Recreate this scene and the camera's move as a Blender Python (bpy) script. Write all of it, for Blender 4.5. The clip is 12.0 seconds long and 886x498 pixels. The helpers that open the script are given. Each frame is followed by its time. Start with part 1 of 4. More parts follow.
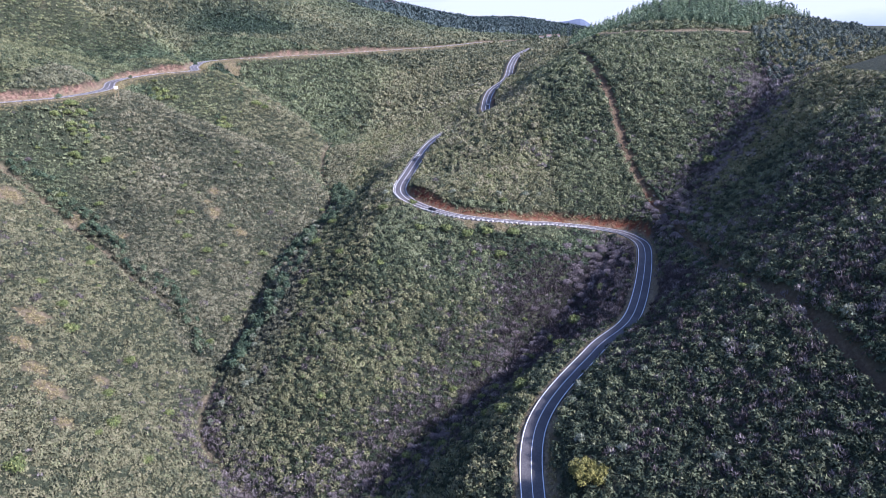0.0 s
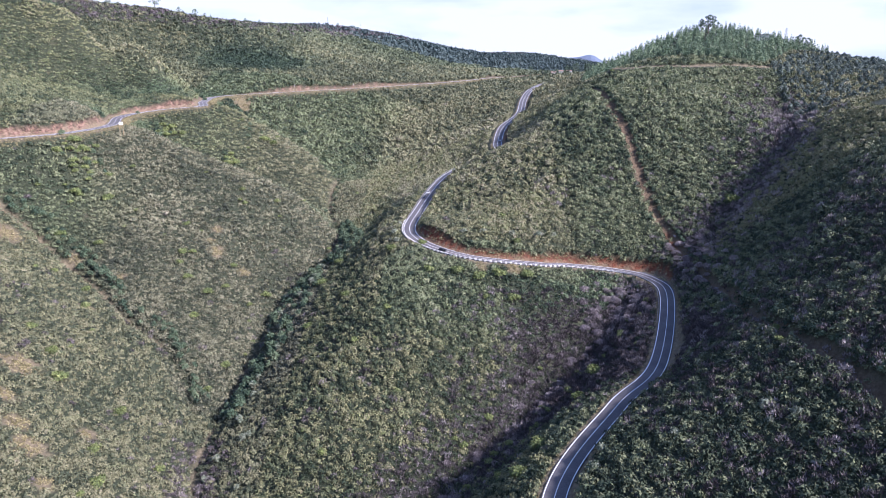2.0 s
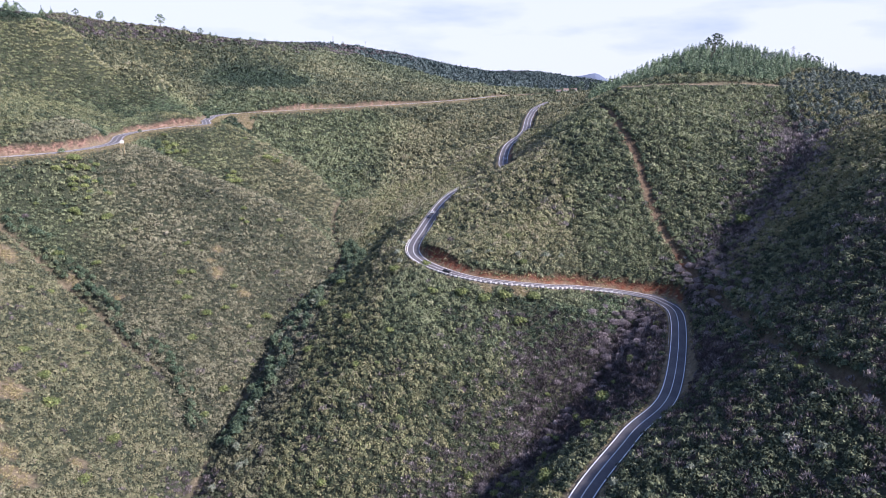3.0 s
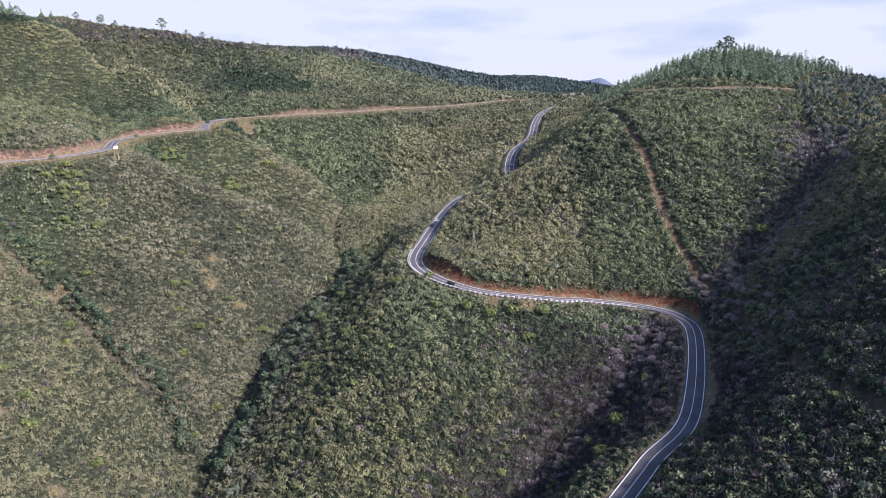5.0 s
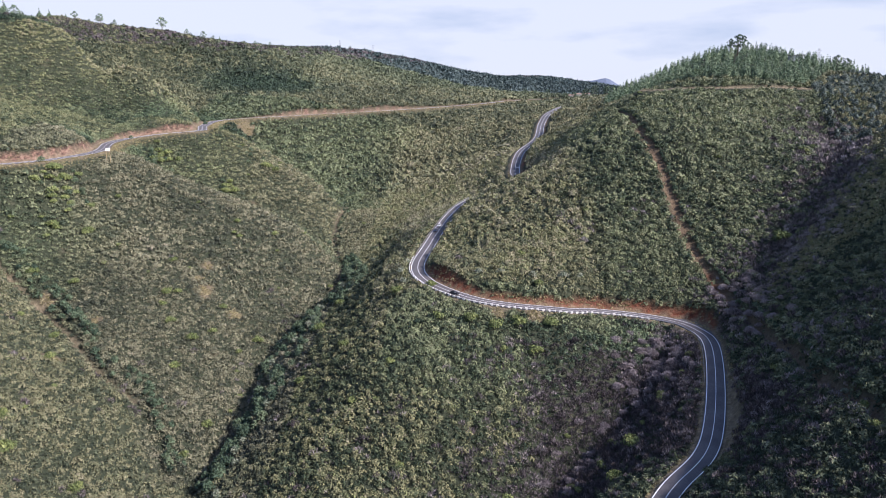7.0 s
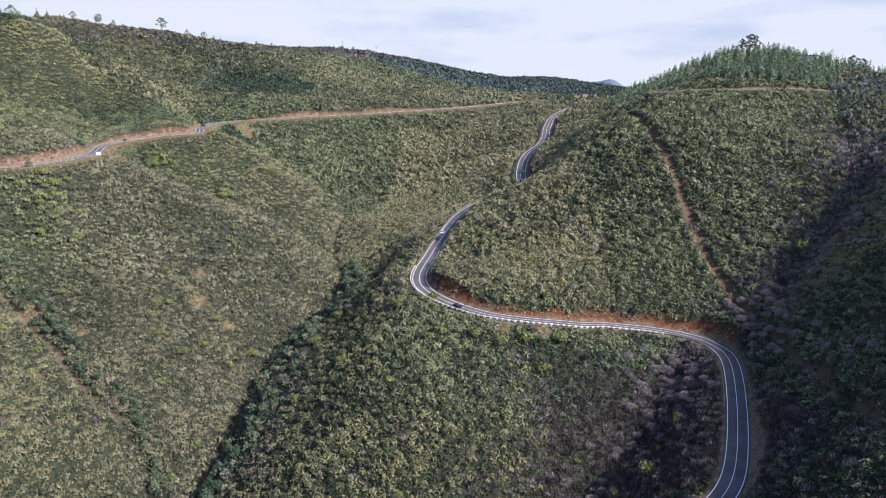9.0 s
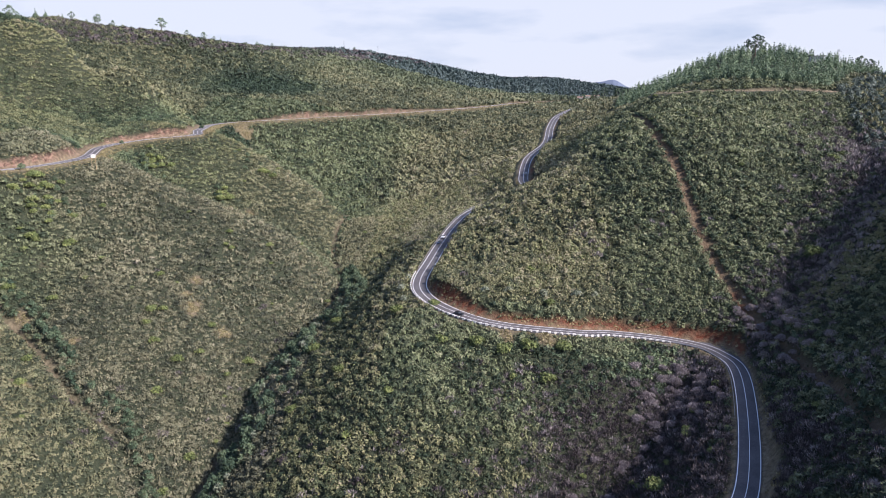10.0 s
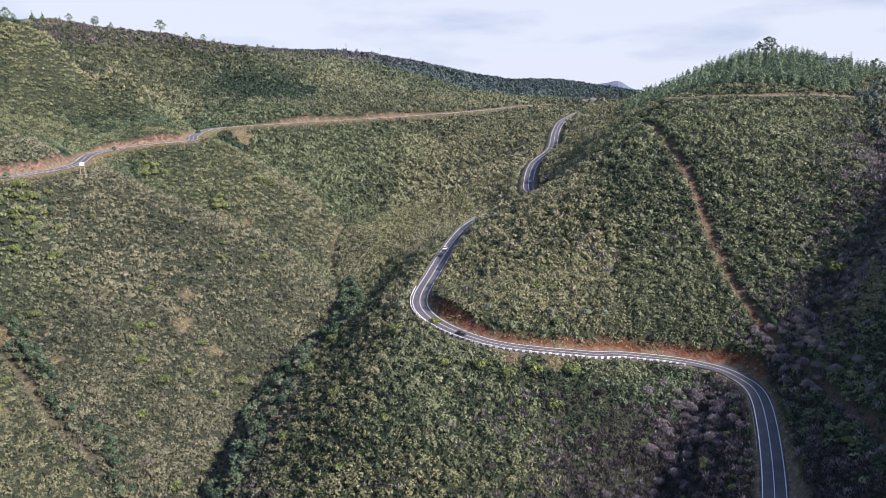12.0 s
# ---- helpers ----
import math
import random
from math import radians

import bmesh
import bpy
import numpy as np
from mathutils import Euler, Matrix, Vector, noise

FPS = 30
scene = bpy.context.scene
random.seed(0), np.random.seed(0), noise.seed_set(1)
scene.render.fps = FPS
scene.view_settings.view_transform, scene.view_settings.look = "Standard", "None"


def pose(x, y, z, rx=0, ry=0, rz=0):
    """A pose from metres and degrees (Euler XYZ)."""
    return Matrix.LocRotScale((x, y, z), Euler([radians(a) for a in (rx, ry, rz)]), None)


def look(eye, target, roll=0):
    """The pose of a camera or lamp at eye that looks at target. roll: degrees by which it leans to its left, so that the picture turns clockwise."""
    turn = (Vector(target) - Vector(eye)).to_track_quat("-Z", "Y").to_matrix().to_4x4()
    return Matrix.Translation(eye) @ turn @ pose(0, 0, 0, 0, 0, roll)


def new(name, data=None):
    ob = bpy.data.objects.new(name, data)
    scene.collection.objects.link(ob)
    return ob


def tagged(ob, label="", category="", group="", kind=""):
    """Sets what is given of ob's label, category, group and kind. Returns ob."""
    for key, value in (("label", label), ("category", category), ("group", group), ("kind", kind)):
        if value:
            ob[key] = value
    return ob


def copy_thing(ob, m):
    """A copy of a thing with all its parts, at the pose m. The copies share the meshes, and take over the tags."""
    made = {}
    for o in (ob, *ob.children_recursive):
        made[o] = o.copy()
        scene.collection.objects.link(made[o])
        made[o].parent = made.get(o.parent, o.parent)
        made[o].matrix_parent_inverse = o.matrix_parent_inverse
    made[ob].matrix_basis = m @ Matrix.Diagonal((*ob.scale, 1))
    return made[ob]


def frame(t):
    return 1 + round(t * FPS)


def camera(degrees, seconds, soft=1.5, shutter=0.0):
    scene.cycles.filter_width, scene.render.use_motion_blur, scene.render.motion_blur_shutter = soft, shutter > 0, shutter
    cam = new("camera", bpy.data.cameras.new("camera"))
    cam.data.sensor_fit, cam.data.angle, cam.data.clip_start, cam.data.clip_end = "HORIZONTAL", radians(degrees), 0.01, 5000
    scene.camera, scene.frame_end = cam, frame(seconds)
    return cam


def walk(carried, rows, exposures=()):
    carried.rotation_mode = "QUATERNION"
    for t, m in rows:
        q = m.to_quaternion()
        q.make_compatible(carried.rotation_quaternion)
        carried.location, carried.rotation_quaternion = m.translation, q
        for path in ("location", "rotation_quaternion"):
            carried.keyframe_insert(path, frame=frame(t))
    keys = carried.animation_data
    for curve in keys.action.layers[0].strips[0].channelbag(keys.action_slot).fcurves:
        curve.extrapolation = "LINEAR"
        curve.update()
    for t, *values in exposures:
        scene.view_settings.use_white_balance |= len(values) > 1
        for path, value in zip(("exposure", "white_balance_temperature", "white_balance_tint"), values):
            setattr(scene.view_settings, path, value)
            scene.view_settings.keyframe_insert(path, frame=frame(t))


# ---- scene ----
cam = camera(65.0, 12.0, soft=0.75)
METRES, EYE, TILT, LEAN, TURN = 98.0, 130.0, -16.5, 0.0, 0.0
ROWS = [
    (0.0, 0.0, 0.0, 0.0, 0.0, 0.0, -0.0),
    (0.5, 0.0003, 0.0381, 0.0109, 0.24, 0.6, -0.07),
    (1.0, 0.001, 0.0818, 0.0234, 0.5, 1.3, -0.14),
    (1.5, 0.0014, 0.1199, 0.0342, 0.68, 1.97, -0.19),
    (2.0, 0.0015, 0.1632, 0.0469, 0.89, 2.73, -0.25),
    (2.5, 0.0015, 0.2009, 0.0578, 1.07, 3.39, -0.31),
    (3.0, 0.0012, 0.2436, 0.0705, 1.26, 4.16, -0.37),
    (5.0, 0.002, 0.4012, 0.1122, 1.65, 4.54, -0.47),
    (5.5, 0.0022, 0.4412, 0.1232, 1.75, 4.55, -0.5),
    (6.0, 0.0026, 0.4812, 0.1351, 1.84, 4.56, -0.53),
    (6.5, 0.0027, 0.5211, 0.1469, 1.93, 4.57, -0.54),
    (7.0, 0.0028, 0.5607, 0.1591, 2.01, 4.57, -0.56),
    (9.0, 0.0029, 0.7183, 0.2131, 2.34, 4.64, -0.65),
    (9.5, 0.003, 0.7574, 0.2279, 2.41, 4.65, -0.67),
    (10.0, 0.0034, 0.7961, 0.2432, 2.49, 4.67, -0.7),
    (10.5, 0.0039, 0.8343, 0.2595, 2.57, 4.7, -0.72),
    (11.0, 0.0046, 0.8721, 0.2772, 2.65, 4.71, -0.72),
    (11.5, 0.005, 0.9094, 0.2958, 2.71, 4.73, -0.74),
    (12.0, 0.0056, 0.9462, 0.3162, 2.78, 4.74, -0.77),
]
walk(cam, [(t, pose(0, 0, EYE, TILT, LEAN, TURN) @ pose(METRES * x, METRES * y, METRES * z, 90 + pitch, roll, yaw)) for t, x, y, z, yaw, pitch, roll in ROWS],
     [(0.0, 0.86, 5100, 28), (0.5, 0.87, 5100, 28), (1.0, 1.05, 5150, 28), (2.5, 0.88, 5350, 28), (3.0, 0.79, 5450, 28), (5.0, 0.65, 5550, 25), (12.0, 0.61, 5700, 22)])

# ---- world, sun ----
SUN_DIR = Vector((0.85, -0.34, 0.635)).normalized()
world = bpy.data.worlds.new("sky")
scene.world = world
world.use_nodes = True
wn, wl = world.node_tree.nodes, world.node_tree.links
wn.clear()
w_out = wn.new("ShaderNodeOutputWorld")
w_bg = wn.new("ShaderNodeBackground")
w_sky = wn.new("ShaderNodeTexSky")
w_sky.sky_type = "NISHITA"
w_sky.sun_disc = False
w_sky.sun_elevation = math.asin(SUN_DIR.z)
w_sky.sun_rotation = math.atan2(SUN_DIR.x, SUN_DIR.y)
w_bg.inputs["Strength"].default_value = 0.128
w_co = wn.new("ShaderNodeTexCoord")
w_map = wn.new("ShaderNodeMapping")
w_map.inputs["Scale"].default_value = (1.0, 1.0, 4.2)
w_map.inputs["Location"].default_value = (0.35, 0.1, 0.0)
w_noise = wn.new("ShaderNodeTexNoise")
w_noise.inputs["Scale"].default_value = 3.1
w_noise.inputs["Detail"].default_value = 6.0
w_noise.inputs["Roughness"].default_value = 0.5
w_ramp = wn.new("ShaderNodeValToRGB")
w_ramp.color_ramp.elements[0].position, w_ramp.color_ramp.elements[0].color = 0.37, (2.8, 3.2, 3.52, 1)
w_ramp.color_ramp.elements[1].position, w_ramp.color_ramp.elements[1].color = 0.53, (4.18, 4.30, 4.14, 1)
# cloud cover thins from the horizon to the zenith
w_xyz = wn.new("ShaderNodeSeparateXYZ")
w_cover = wn.new("ShaderNodeMapRange")
w_cover.inputs["From Min"].default_value, w_cover.inputs["From Max"].default_value = 0.16, 0.36
w_cover.inputs["To Min"].default_value, w_cover.inputs["To Max"].default_value = 0.95, 0.02
w_mix = wn.new("ShaderNodeMix")
w_mix.data_type = "RGBA"
wl.new(w_co.outputs["Generated"], w_map.inputs["Vector"])
wl.new(w_co.outputs["Generated"], w_xyz.inputs["Vector"])
wl.new(w_xyz.outputs["Z"], w_cover.inputs["Value"])
wl.new(w_cover.outputs["Result"], w_mix.inputs["Factor"])
wl.new(w_map.outputs["Vector"], w_noise.inputs["Vector"])
wl.new(w_noise.outputs["Fac"], w_ramp.inputs["Fac"])
wl.new(w_sky.outputs["Color"], w_mix.inputs["A"])
wl.new(w_ramp.outputs["Color"], w_mix.inputs["B"])
wl.new(w_mix.outputs["Result"], w_bg.inputs["Color"])
wl.new(w_bg.outputs["Background"], w_out.inputs["Surface"])

sun_data = bpy.data.lights.new("sun", "SUN")
sun_data.energy = 5.9
sun_data.angle = radians(7.0)
sun_data.color = (1.0, 0.885, 0.72)
sun = new("sun", sun_data)
sun.matrix_world = look(SUN_DIR * 800, (0, 0, 0))


# ---- materials ----
def material(name, rough=0.8):
    m = bpy.data.materials.new(name)
    m.use_nodes = True
    m.node_tree.nodes["Principled BSDF"].inputs["Roughness"].default_value = rough
    m.node_tree.nodes["Principled BSDF"].inputs["Specular IOR Level"].default_value = 0.3
    return m


def node(m, kind, **values):
    n = m.node_tree.nodes.new(kind)
    for key, value in values.items():
        n.inputs[key].default_value = value
    return n


def link(m, a, b):
    m.node_tree.links.new(a, b)


def noise_node(m, scale, detail=4.0, rough=0.55):
    n = node(m, "ShaderNodeTexNoise", Scale=scale, Detail=detail, Roughness=rough)
    geo = m.node_tree.nodes.get("Geometry") or m.node_tree.nodes.new("ShaderNodeNewGeometry")
    link(m, geo.outputs["Position"], n.inputs["Vector"])
    return n.outputs["Fac"]


def ramp_node(m, fac, *stops):
    n = m.node_tree.nodes.new("ShaderNodeValToRGB")
    e = n.color_ramp.elements
    while len(e) < len(stops):
        e.new(0.5)
    for el, (p, c) in zip(e, stops):
        el.position, el.color = p, (*c, 1) if len(c) == 3 else c
    link(m, fac, n.inputs["Fac"])
    return n.outputs["Color"]


def mix_node(m, fac, a, b, blend="MIX"):
    n = m.node_tree.nodes.new("ShaderNodeMix")
    n.data_type, n.blend_type = "RGBA", blend
    for sock, value in (("Factor", fac), ("A", a), ("B", b)):
        if isinstance(value, (int, float)):
            n.inputs[sock].default_value = value
        elif isinstance(value, tuple):
            n.inputs[sock].default_value = (*value, 1)
        else:
            link(m, value, n.inputs[sock])
    return n.outputs["Result"]


def attribute(m, name):
    n = m.node_tree.nodes.new("ShaderNodeAttribute")
    n.attribute_name = name
    return n.outputs["Fac"]


def finish(m, colour, bump=None, strength=0.4, distance=0.05):
    b = m.node_tree.nodes["Principled BSDF"]
    if isinstance(colour, tuple):
        b.inputs["Base Color"].default_value = (*colour, 1)
    else:
        link(m, colour, b.inputs["Base Color"])
    if bump is not None:
        n = node(m, "ShaderNodeBump", Strength=strength, Distance=distance)
        link(m, bump, n.inputs["Height"])
        link(m, n.outputs["Normal"], b.inputs["Normal"])
    return m


def speckled(name, dark, light, scale, rough=0.8, bump=0.3, distance=0.03, coarse=None):
    m = material(name, rough)
    fine = noise_node(m, scale)
    colour = ramp_node(m, fine, (0.3, dark), (0.7, light))
    if coarse:
        colour = mix_node(m, ramp_node(m, noise_node(m, coarse[0]), (0.4, (0, 0, 0)), (0.65, (1, 1, 1))), colour, coarse[1], "MULTIPLY")
    return finish(m, colour, fine, bump, distance)


def foliage(name, *stops, drift=False):
    """Leaves: a tint from plant to plant, a finer grain inside each crown, and where asked a drift to grey heath or to
    a green for rich growth and painted shade.
    """
    m = material(name, 0.62)
    m.node_tree.nodes["Principled BSDF"].inputs["Specular IOR Level"].default_value = 0.25
    base = ramp_node(m, attribute(m, "tint"), *stops)
    if drift:
        base = mix_node(m, attribute(m, "grey"), base, ramp_node(m, attribute(m, "tint"), (0.0, (0.052, 0.052, 0.042)), (0.5, (0.160, 0.150, 0.112)), (1.0, (0.275, 0.255, 0.195))))
        base = mix_node(m, attribute(m, "lush_shade"), base, ramp_node(m, attribute(m, "tint"), (0.0, (0.018, 0.036, 0.022)), (0.5, (0.105, 0.150, 0.082)), (1.0, (0.215, 0.270, 0.142))))
    leaves = noise_node(m, 3.4, 4.0, 0.7)
    grain = ramp_node(m, leaves, (0.34, (0.42, 0.42, 0.44)), (0.5, (0.9, 0.9, 0.9)), (0.66, (1.4, 1.4, 1.34)))
    return finish(m, mix_node(m, 1.0, base, grain, "MULTIPLY"), leaves, 0.9, 0.4)


MAT_SCRUB = foliage("scrub_leaves", (0.0, (0.026, 0.042, 0.022)), (0.25, (0.094, 0.116, 0.060)), (0.5, (0.196, 0.196, 0.096)), (0.72, (0.250, 0.240, 0.126)), (0.88, (0.212, 0.240, 0.098)), (1.0, (0.300, 0.275, 0.170)), drift=True)
MAT_BARE = foliage("bare_twigs", (0.0, (0.055, 0.046, 0.049)), (0.5, (0.165, 0.140, 0.143)), (1.0, (0.37, 0.33, 0.32)))
MAT_TREE = foliage("broad_leaves", (0.0, (0.024, 0.044, 0.028)), (0.5, (0.070, 0.108, 0.062)), (1.0, (0.150, 0.190, 0.105)))
MAT_PINE = foliage("pine_needles", (0.0, (0.060, 0.098, 0.060)), (0.6, (0.165, 0.230, 0.130)), (1.0, (0.265, 0.330, 0.185)))
MAT_ASPHALT = speckled("asphalt", (0.080, 0.075, 0.076), (0.128, 0.120, 0.119), 2.2, 0.75, 0.2, 0.02, (0.12, (0.72, 0.72, 0.74)))
MAT_PAINT = speckled("road_paint", (0.62, 0.62, 0.62), (0.80, 0.80, 0.79), 3.0, 0.6, 0.1, 0.01)


def ground_material():
    m = material("hillside_earth", 0.95)
    fine, mid, wide = noise_node(m, 0.75, 6.0, 0.65), noise_node(m, 0.11, 4.0), noise_node(m, 0.012, 3.0)
    under = ramp_node(m, fine, (0.30, (0.012, 0.016, 0.009)), (0.52, (0.034, 0.042, 0.022)), (0.72, (0.085, 0.090, 0.050)))
    dry = ramp_node(m, fine, (0.3, (0.12, 0.095, 0.06)), (0.7, (0.24, 0.20, 0.125)))
    veg = mix_node(m, ramp_node(m, mid, (0.60, (0, 0, 0)), (0.82, (0.6, 0.6, 0.6))), under, dry)
    veg = mix_node(m, ramp_node(m, wide, (0.4, (0, 0, 0)), (0.65, (0.4, 0.4, 0.4))), veg, (0.030, 0.038, 0.020))
    soil = ramp_node(m, noise_node(m, 0.7, 6.0, 0.7), (0.3, (0.090, 0.070, 0.044)), (0.5, (0.175, 0.138, 0.086)), (0.72, (0.30, 0.245, 0.158)))
    red = ramp_node(m, noise_node(m, 0.5, 6.0, 0.7), (0.32, (0.060, 0.017, 0.010)), (0.55, (0.150, 0.046, 0.022)), (0.78, (0.20, 0.105, 0.05)))
    rock = ramp_node(m, noise_node(m, 0.5, 8.0, 0.8), (0.40, (0.040, 0.022, 0.018)), (0.48, (0.135, 0.074, 0.054)), (0.56, (0.26, 0.165, 0.118)), (0.68, (0.42, 0.32, 0.255)))
    soil = mix_node(m, attribute(m, "red"), soil, red)
    soil = mix_node(m, attribute(m, "rock"), soil, rock)
    return finish(m, mix_node(m, attribute(m, "bare"), veg, soil), fine, 1.0, 1.1)


MAT_GROUND = ground_material()

# ---- the lie of the land: ridge, gully and slope lines (x, y, height) ----
VALLEY_ROAD = [(22, 134, 14.0), (28.4, 187.3, 18.5), (55, 231.8, 22.9), (77.0, 261.2, 25.9), (98.6, 324.9, 31.9), (97.1, 347, 34), (82.7, 356.3, 35.7), (57.3, 356.1, 38.5),
               (41.6, 351.5, 40.3), (3.1, 351.3, 44.9), (-22.5, 377.4, 49.5), (-19.9, 421.3, 55), (-7.4, 485.8, 63.6), (8.6, 517.1, 68.3), (36, 528, 75), (33.3, 552.6, 80.5),
               (41.7, 618, 89.8), (60.3, 674.5, 98.2), (71.8, 750.3, 109.2), (87.2, 814.1, 118.6), (130, 940, 128), (188, 1090, 135)]
HILL_ROAD = [(-285, 400, 95), (-256.8, 420, 96.5), (-235.4, 441, 97.8), (-228.9, 481.6, 99.7), (-246, 530, 102), (-247, 560, 103.5), (-230, 580, 106), (-208, 597, 108), (-220.8, 638.7, 110.1),
             (-228.2, 711.7, 113.1), (-165.2, 766.5, 116.5), (-81.3, 833.2, 120.7), (0.2, 939.1, 125.9), (63.8, 1067.5, 131.3), (188.9, 1127.7, 136.4)]
STREAM_WEST = [(-20, 150, -22), (-55, 198, -17), (-80, 222, -14), (-92, 235, -12), (-99, 256, -9), (-100, 280, -6), (-99, 305, -2), (-97, 330, 5), (-97, 358, 12), (-95, 384, 18), (-84, 410, 24), (-77, 438, 28), (-79, 482, 31), (-92, 525, 39), (-99, 574, 46), (-96, 608, 51), (-77, 669, 60), (-35, 700, 74), (10, 720, 86), (40, 770, 103)]
STREAM_EAST = [(-45, 196, -16), (-28, 210, -12), (-5, 230, -7), (18, 258, 0), (39, 284, 7), (56, 301, 14), (76, 322, 23), (90, 338, 29)]
SPUR_CREST = [(-50, 262, 5), (-38, 290, 19), (-28, 320, 33), (-26, 350, 44), (-5, 300, 24), (10, 325, 33)]
HILL_FACE = [(0, 400, 57), (10, 450, 71), (25, 490, 80), (40, 400, 63), (45, 440, 81), (50, 480, 92), (60, 520, 100), (75, 385, 56), (80, 420, 79), (85, 460, 101), (95, 500, 118), (110, 540, 128), (120, 580, 132), (100, 640, 118), (95, 700, 114)]
GULLY_NORTHEAST = [(111, 345, 42), (128, 363, 55), (148, 378, 68), (168, 395, 83), (188, 420, 95), (205, 455, 104), (222, 500, 108)]
HILL_SHOULDER = [(130, 460, 107), (150, 500, 127), (140, 550, 139), (175, 540, 139), (205, 543, 138), (245, 558, 137)]
EAST_SLOPE = [(140, 330, 62), (165, 360, 82), (195, 395, 104), (230, 440, 116), (120, 290, 52), (150, 290, 76), (190, 330, 100), (230, 380, 122)]
EAST_BENCH = [(108, 287, 43), (95, 255, 40), (85, 220, 43), (70, 185, 39), (60, 150, 31), (125, 250, 62), (115, 200, 62), (100, 160, 50), (160, 240, 85), (150, 180, 80)]
# Unseen high ground; heights set to shape sun and shadow on the slopes below.
UNSEEN_EAST_RIDGE = [(240, 40, 118), (262, 150, 132), (275, 240, 136), (295, 340, 134), (320, 440, 128), (400, 300, 150), (420, 120, 150), (300, -60, 130)]
WEST_DITCH = [(-245, 382, 68), (-218, 374, 49), (-196, 362, 36), (-176, 347, 28), (-155, 330, 19), (-138, 322, 12), (-123, 305, 1), (-112, 290, -4)]
WEST_NEAR_SLOPE = [(-215, 350, 44), (-190, 320, 38), (-165, 290, 27), (-145, 260, 14), (-125, 230, 6), (-118, 190, 6), (-160, 230, 27), (-200, 260, 45), (-230, 300, 55), (-160, 180, 23), (-220, 200, 48), (-320, 300, 84), (-320, 180, 75)]
WEST_SPUR = [(-232, 488, 98), (-205, 481, 94), (-170, 481, 78), (-134, 486, 63), (-105, 480, 50), (-85, 472, 36), (-205, 440, 79), (-180, 425, 63), (-150, 415, 47), (-125, 405, 34), (-190, 395, 50), (-160, 380, 38), (-130, 370, 23)]
WEST_HOLLOW = [(-238, 545, 101), (-205, 528, 76), (-170, 532, 60), (-135, 535, 48), (-108, 530, 42)]
WEST_SPUR_TWO = [(-205, 599, 107), (-185, 602, 101), (-155, 606, 84), (-125, 602, 69), (-108, 596, 56)]
HEAD_OF_VALLEY = [(-222, 662, 108), (-185, 668, 86), (-150, 668, 72), (-118, 640, 56), (-180, 720, 98), (-140, 740, 92), (-20, 600, 59), (0, 660, 76), (-30, 560, 52)]
WEST_ABOVE_ROAD = [(-275, 470, 117), (-285, 520, 117), (-290, 570, 119), (-280, 620, 124), (-310, 660, 133), (-270, 700, 124)]
WEST_NEAR_HILL = [(-349, 623, 186), (-327, 642, 178), (-294, 660, 160), (-319, 592, 128), (-430, 560, 190), (-460, 420, 165), (-300, 725, 128), (-345, 765, 145), (-390, 800, 165)]
WEST_MOUNTAIN = [(-386, 915, 176), (-256, 843, 143), (-196, 845, 137), (-156, 961, 144), (-98, 1068, 152), (-40, 1173, 150), (52, 1332, 153), (119, 1438, 154), (-201, 1119, 177), (-327, 1013, 187)]
WEST_SKYLINE = [(-523, 867, 220), (-486, 912, 226), (-430, 943, 211), (-380, 997, 212), (-330, 1069, 207), (-313, 1173, 214), (-251, 1382, 224), (-179, 1538, 219), (-123, 1693, 209), (4, 1901, 192), (-620, 960, 204), (-560, 1050, 202), (-490, 1130, 196), (-440, 1260, 196), (-380, 1470, 203), (-300, 1680, 196), (-900, 1200, 190)]
PINE_HILL = [(265, 772, 172), (218, 748, 167), (304, 753, 168), (172, 722, 143), (155, 822, 134), (360, 773, 146), (452, 923, 150), (190, 640, 147), (265, 640, 149)]
CUT_WEST = [(-264, 430, 105), (-246, 450, 106), (-240, 485, 108), (-257, 527, 110), (-258, 562, 112), (-237, 590, 114), (-219, 606, 115), (-231, 640, 117), (-238, 705, 119), (-172, 775, 123), (-90, 842, 127), (-10, 948, 132), (54, 1076, 138)]
CUT_TOP = [(-14, 372, 55), (0, 364, 53), (20, 362, 51), (42, 363, 49), (60, 367, 47)]
FAR_HILLS = [(199, 2168, 205), (81, 2056, 190), (330, 2377, 172), (430, 2350, 150), (620, 2300, 140), (500, 3800, 150), (900, 3800, 150), (190, 1250, 135), (300, 1500, 135)]
OUTER = [(-1500, 900, 190), (-1500, 2500, 190), (-600, 3500, 160), (-3000, 4500, 150), (3000, 4500, 150), (0, 4900, 140), (1500, 2500, 150), (1200, 900, 150), (900, -300, 150), (-900, -300, 120), (0, -300, -40), (0, -1500, 0), (-3000, -1500, 150), (3000, -1500, 150), (620, 500, 170)]


def smooth_line(nodes, step):
    """Points about step metres apart on a curve through the nodes."""
    p = np.array(nodes, float)
    p = np.vstack([2 * p[0] - p[1], p, 2 * p[-1] - p[-2]])
    out = []
    for a, b, c, d in zip(p, p[1:], p[2:], p[3:]):
        n = max(2, int(np.linalg.norm(c - b) / step))
        u = (np.arange(n) / n)[:, None]
        out.append(0.5 * (2 * b + (c - a) * u + (2 * a - 5 * b + 4 * c - d) * u ** 2 + (3 * b - a - 3 * c + d) * u ** 3))
    out.append(p[-2:-1])
    return np.vstack(out)


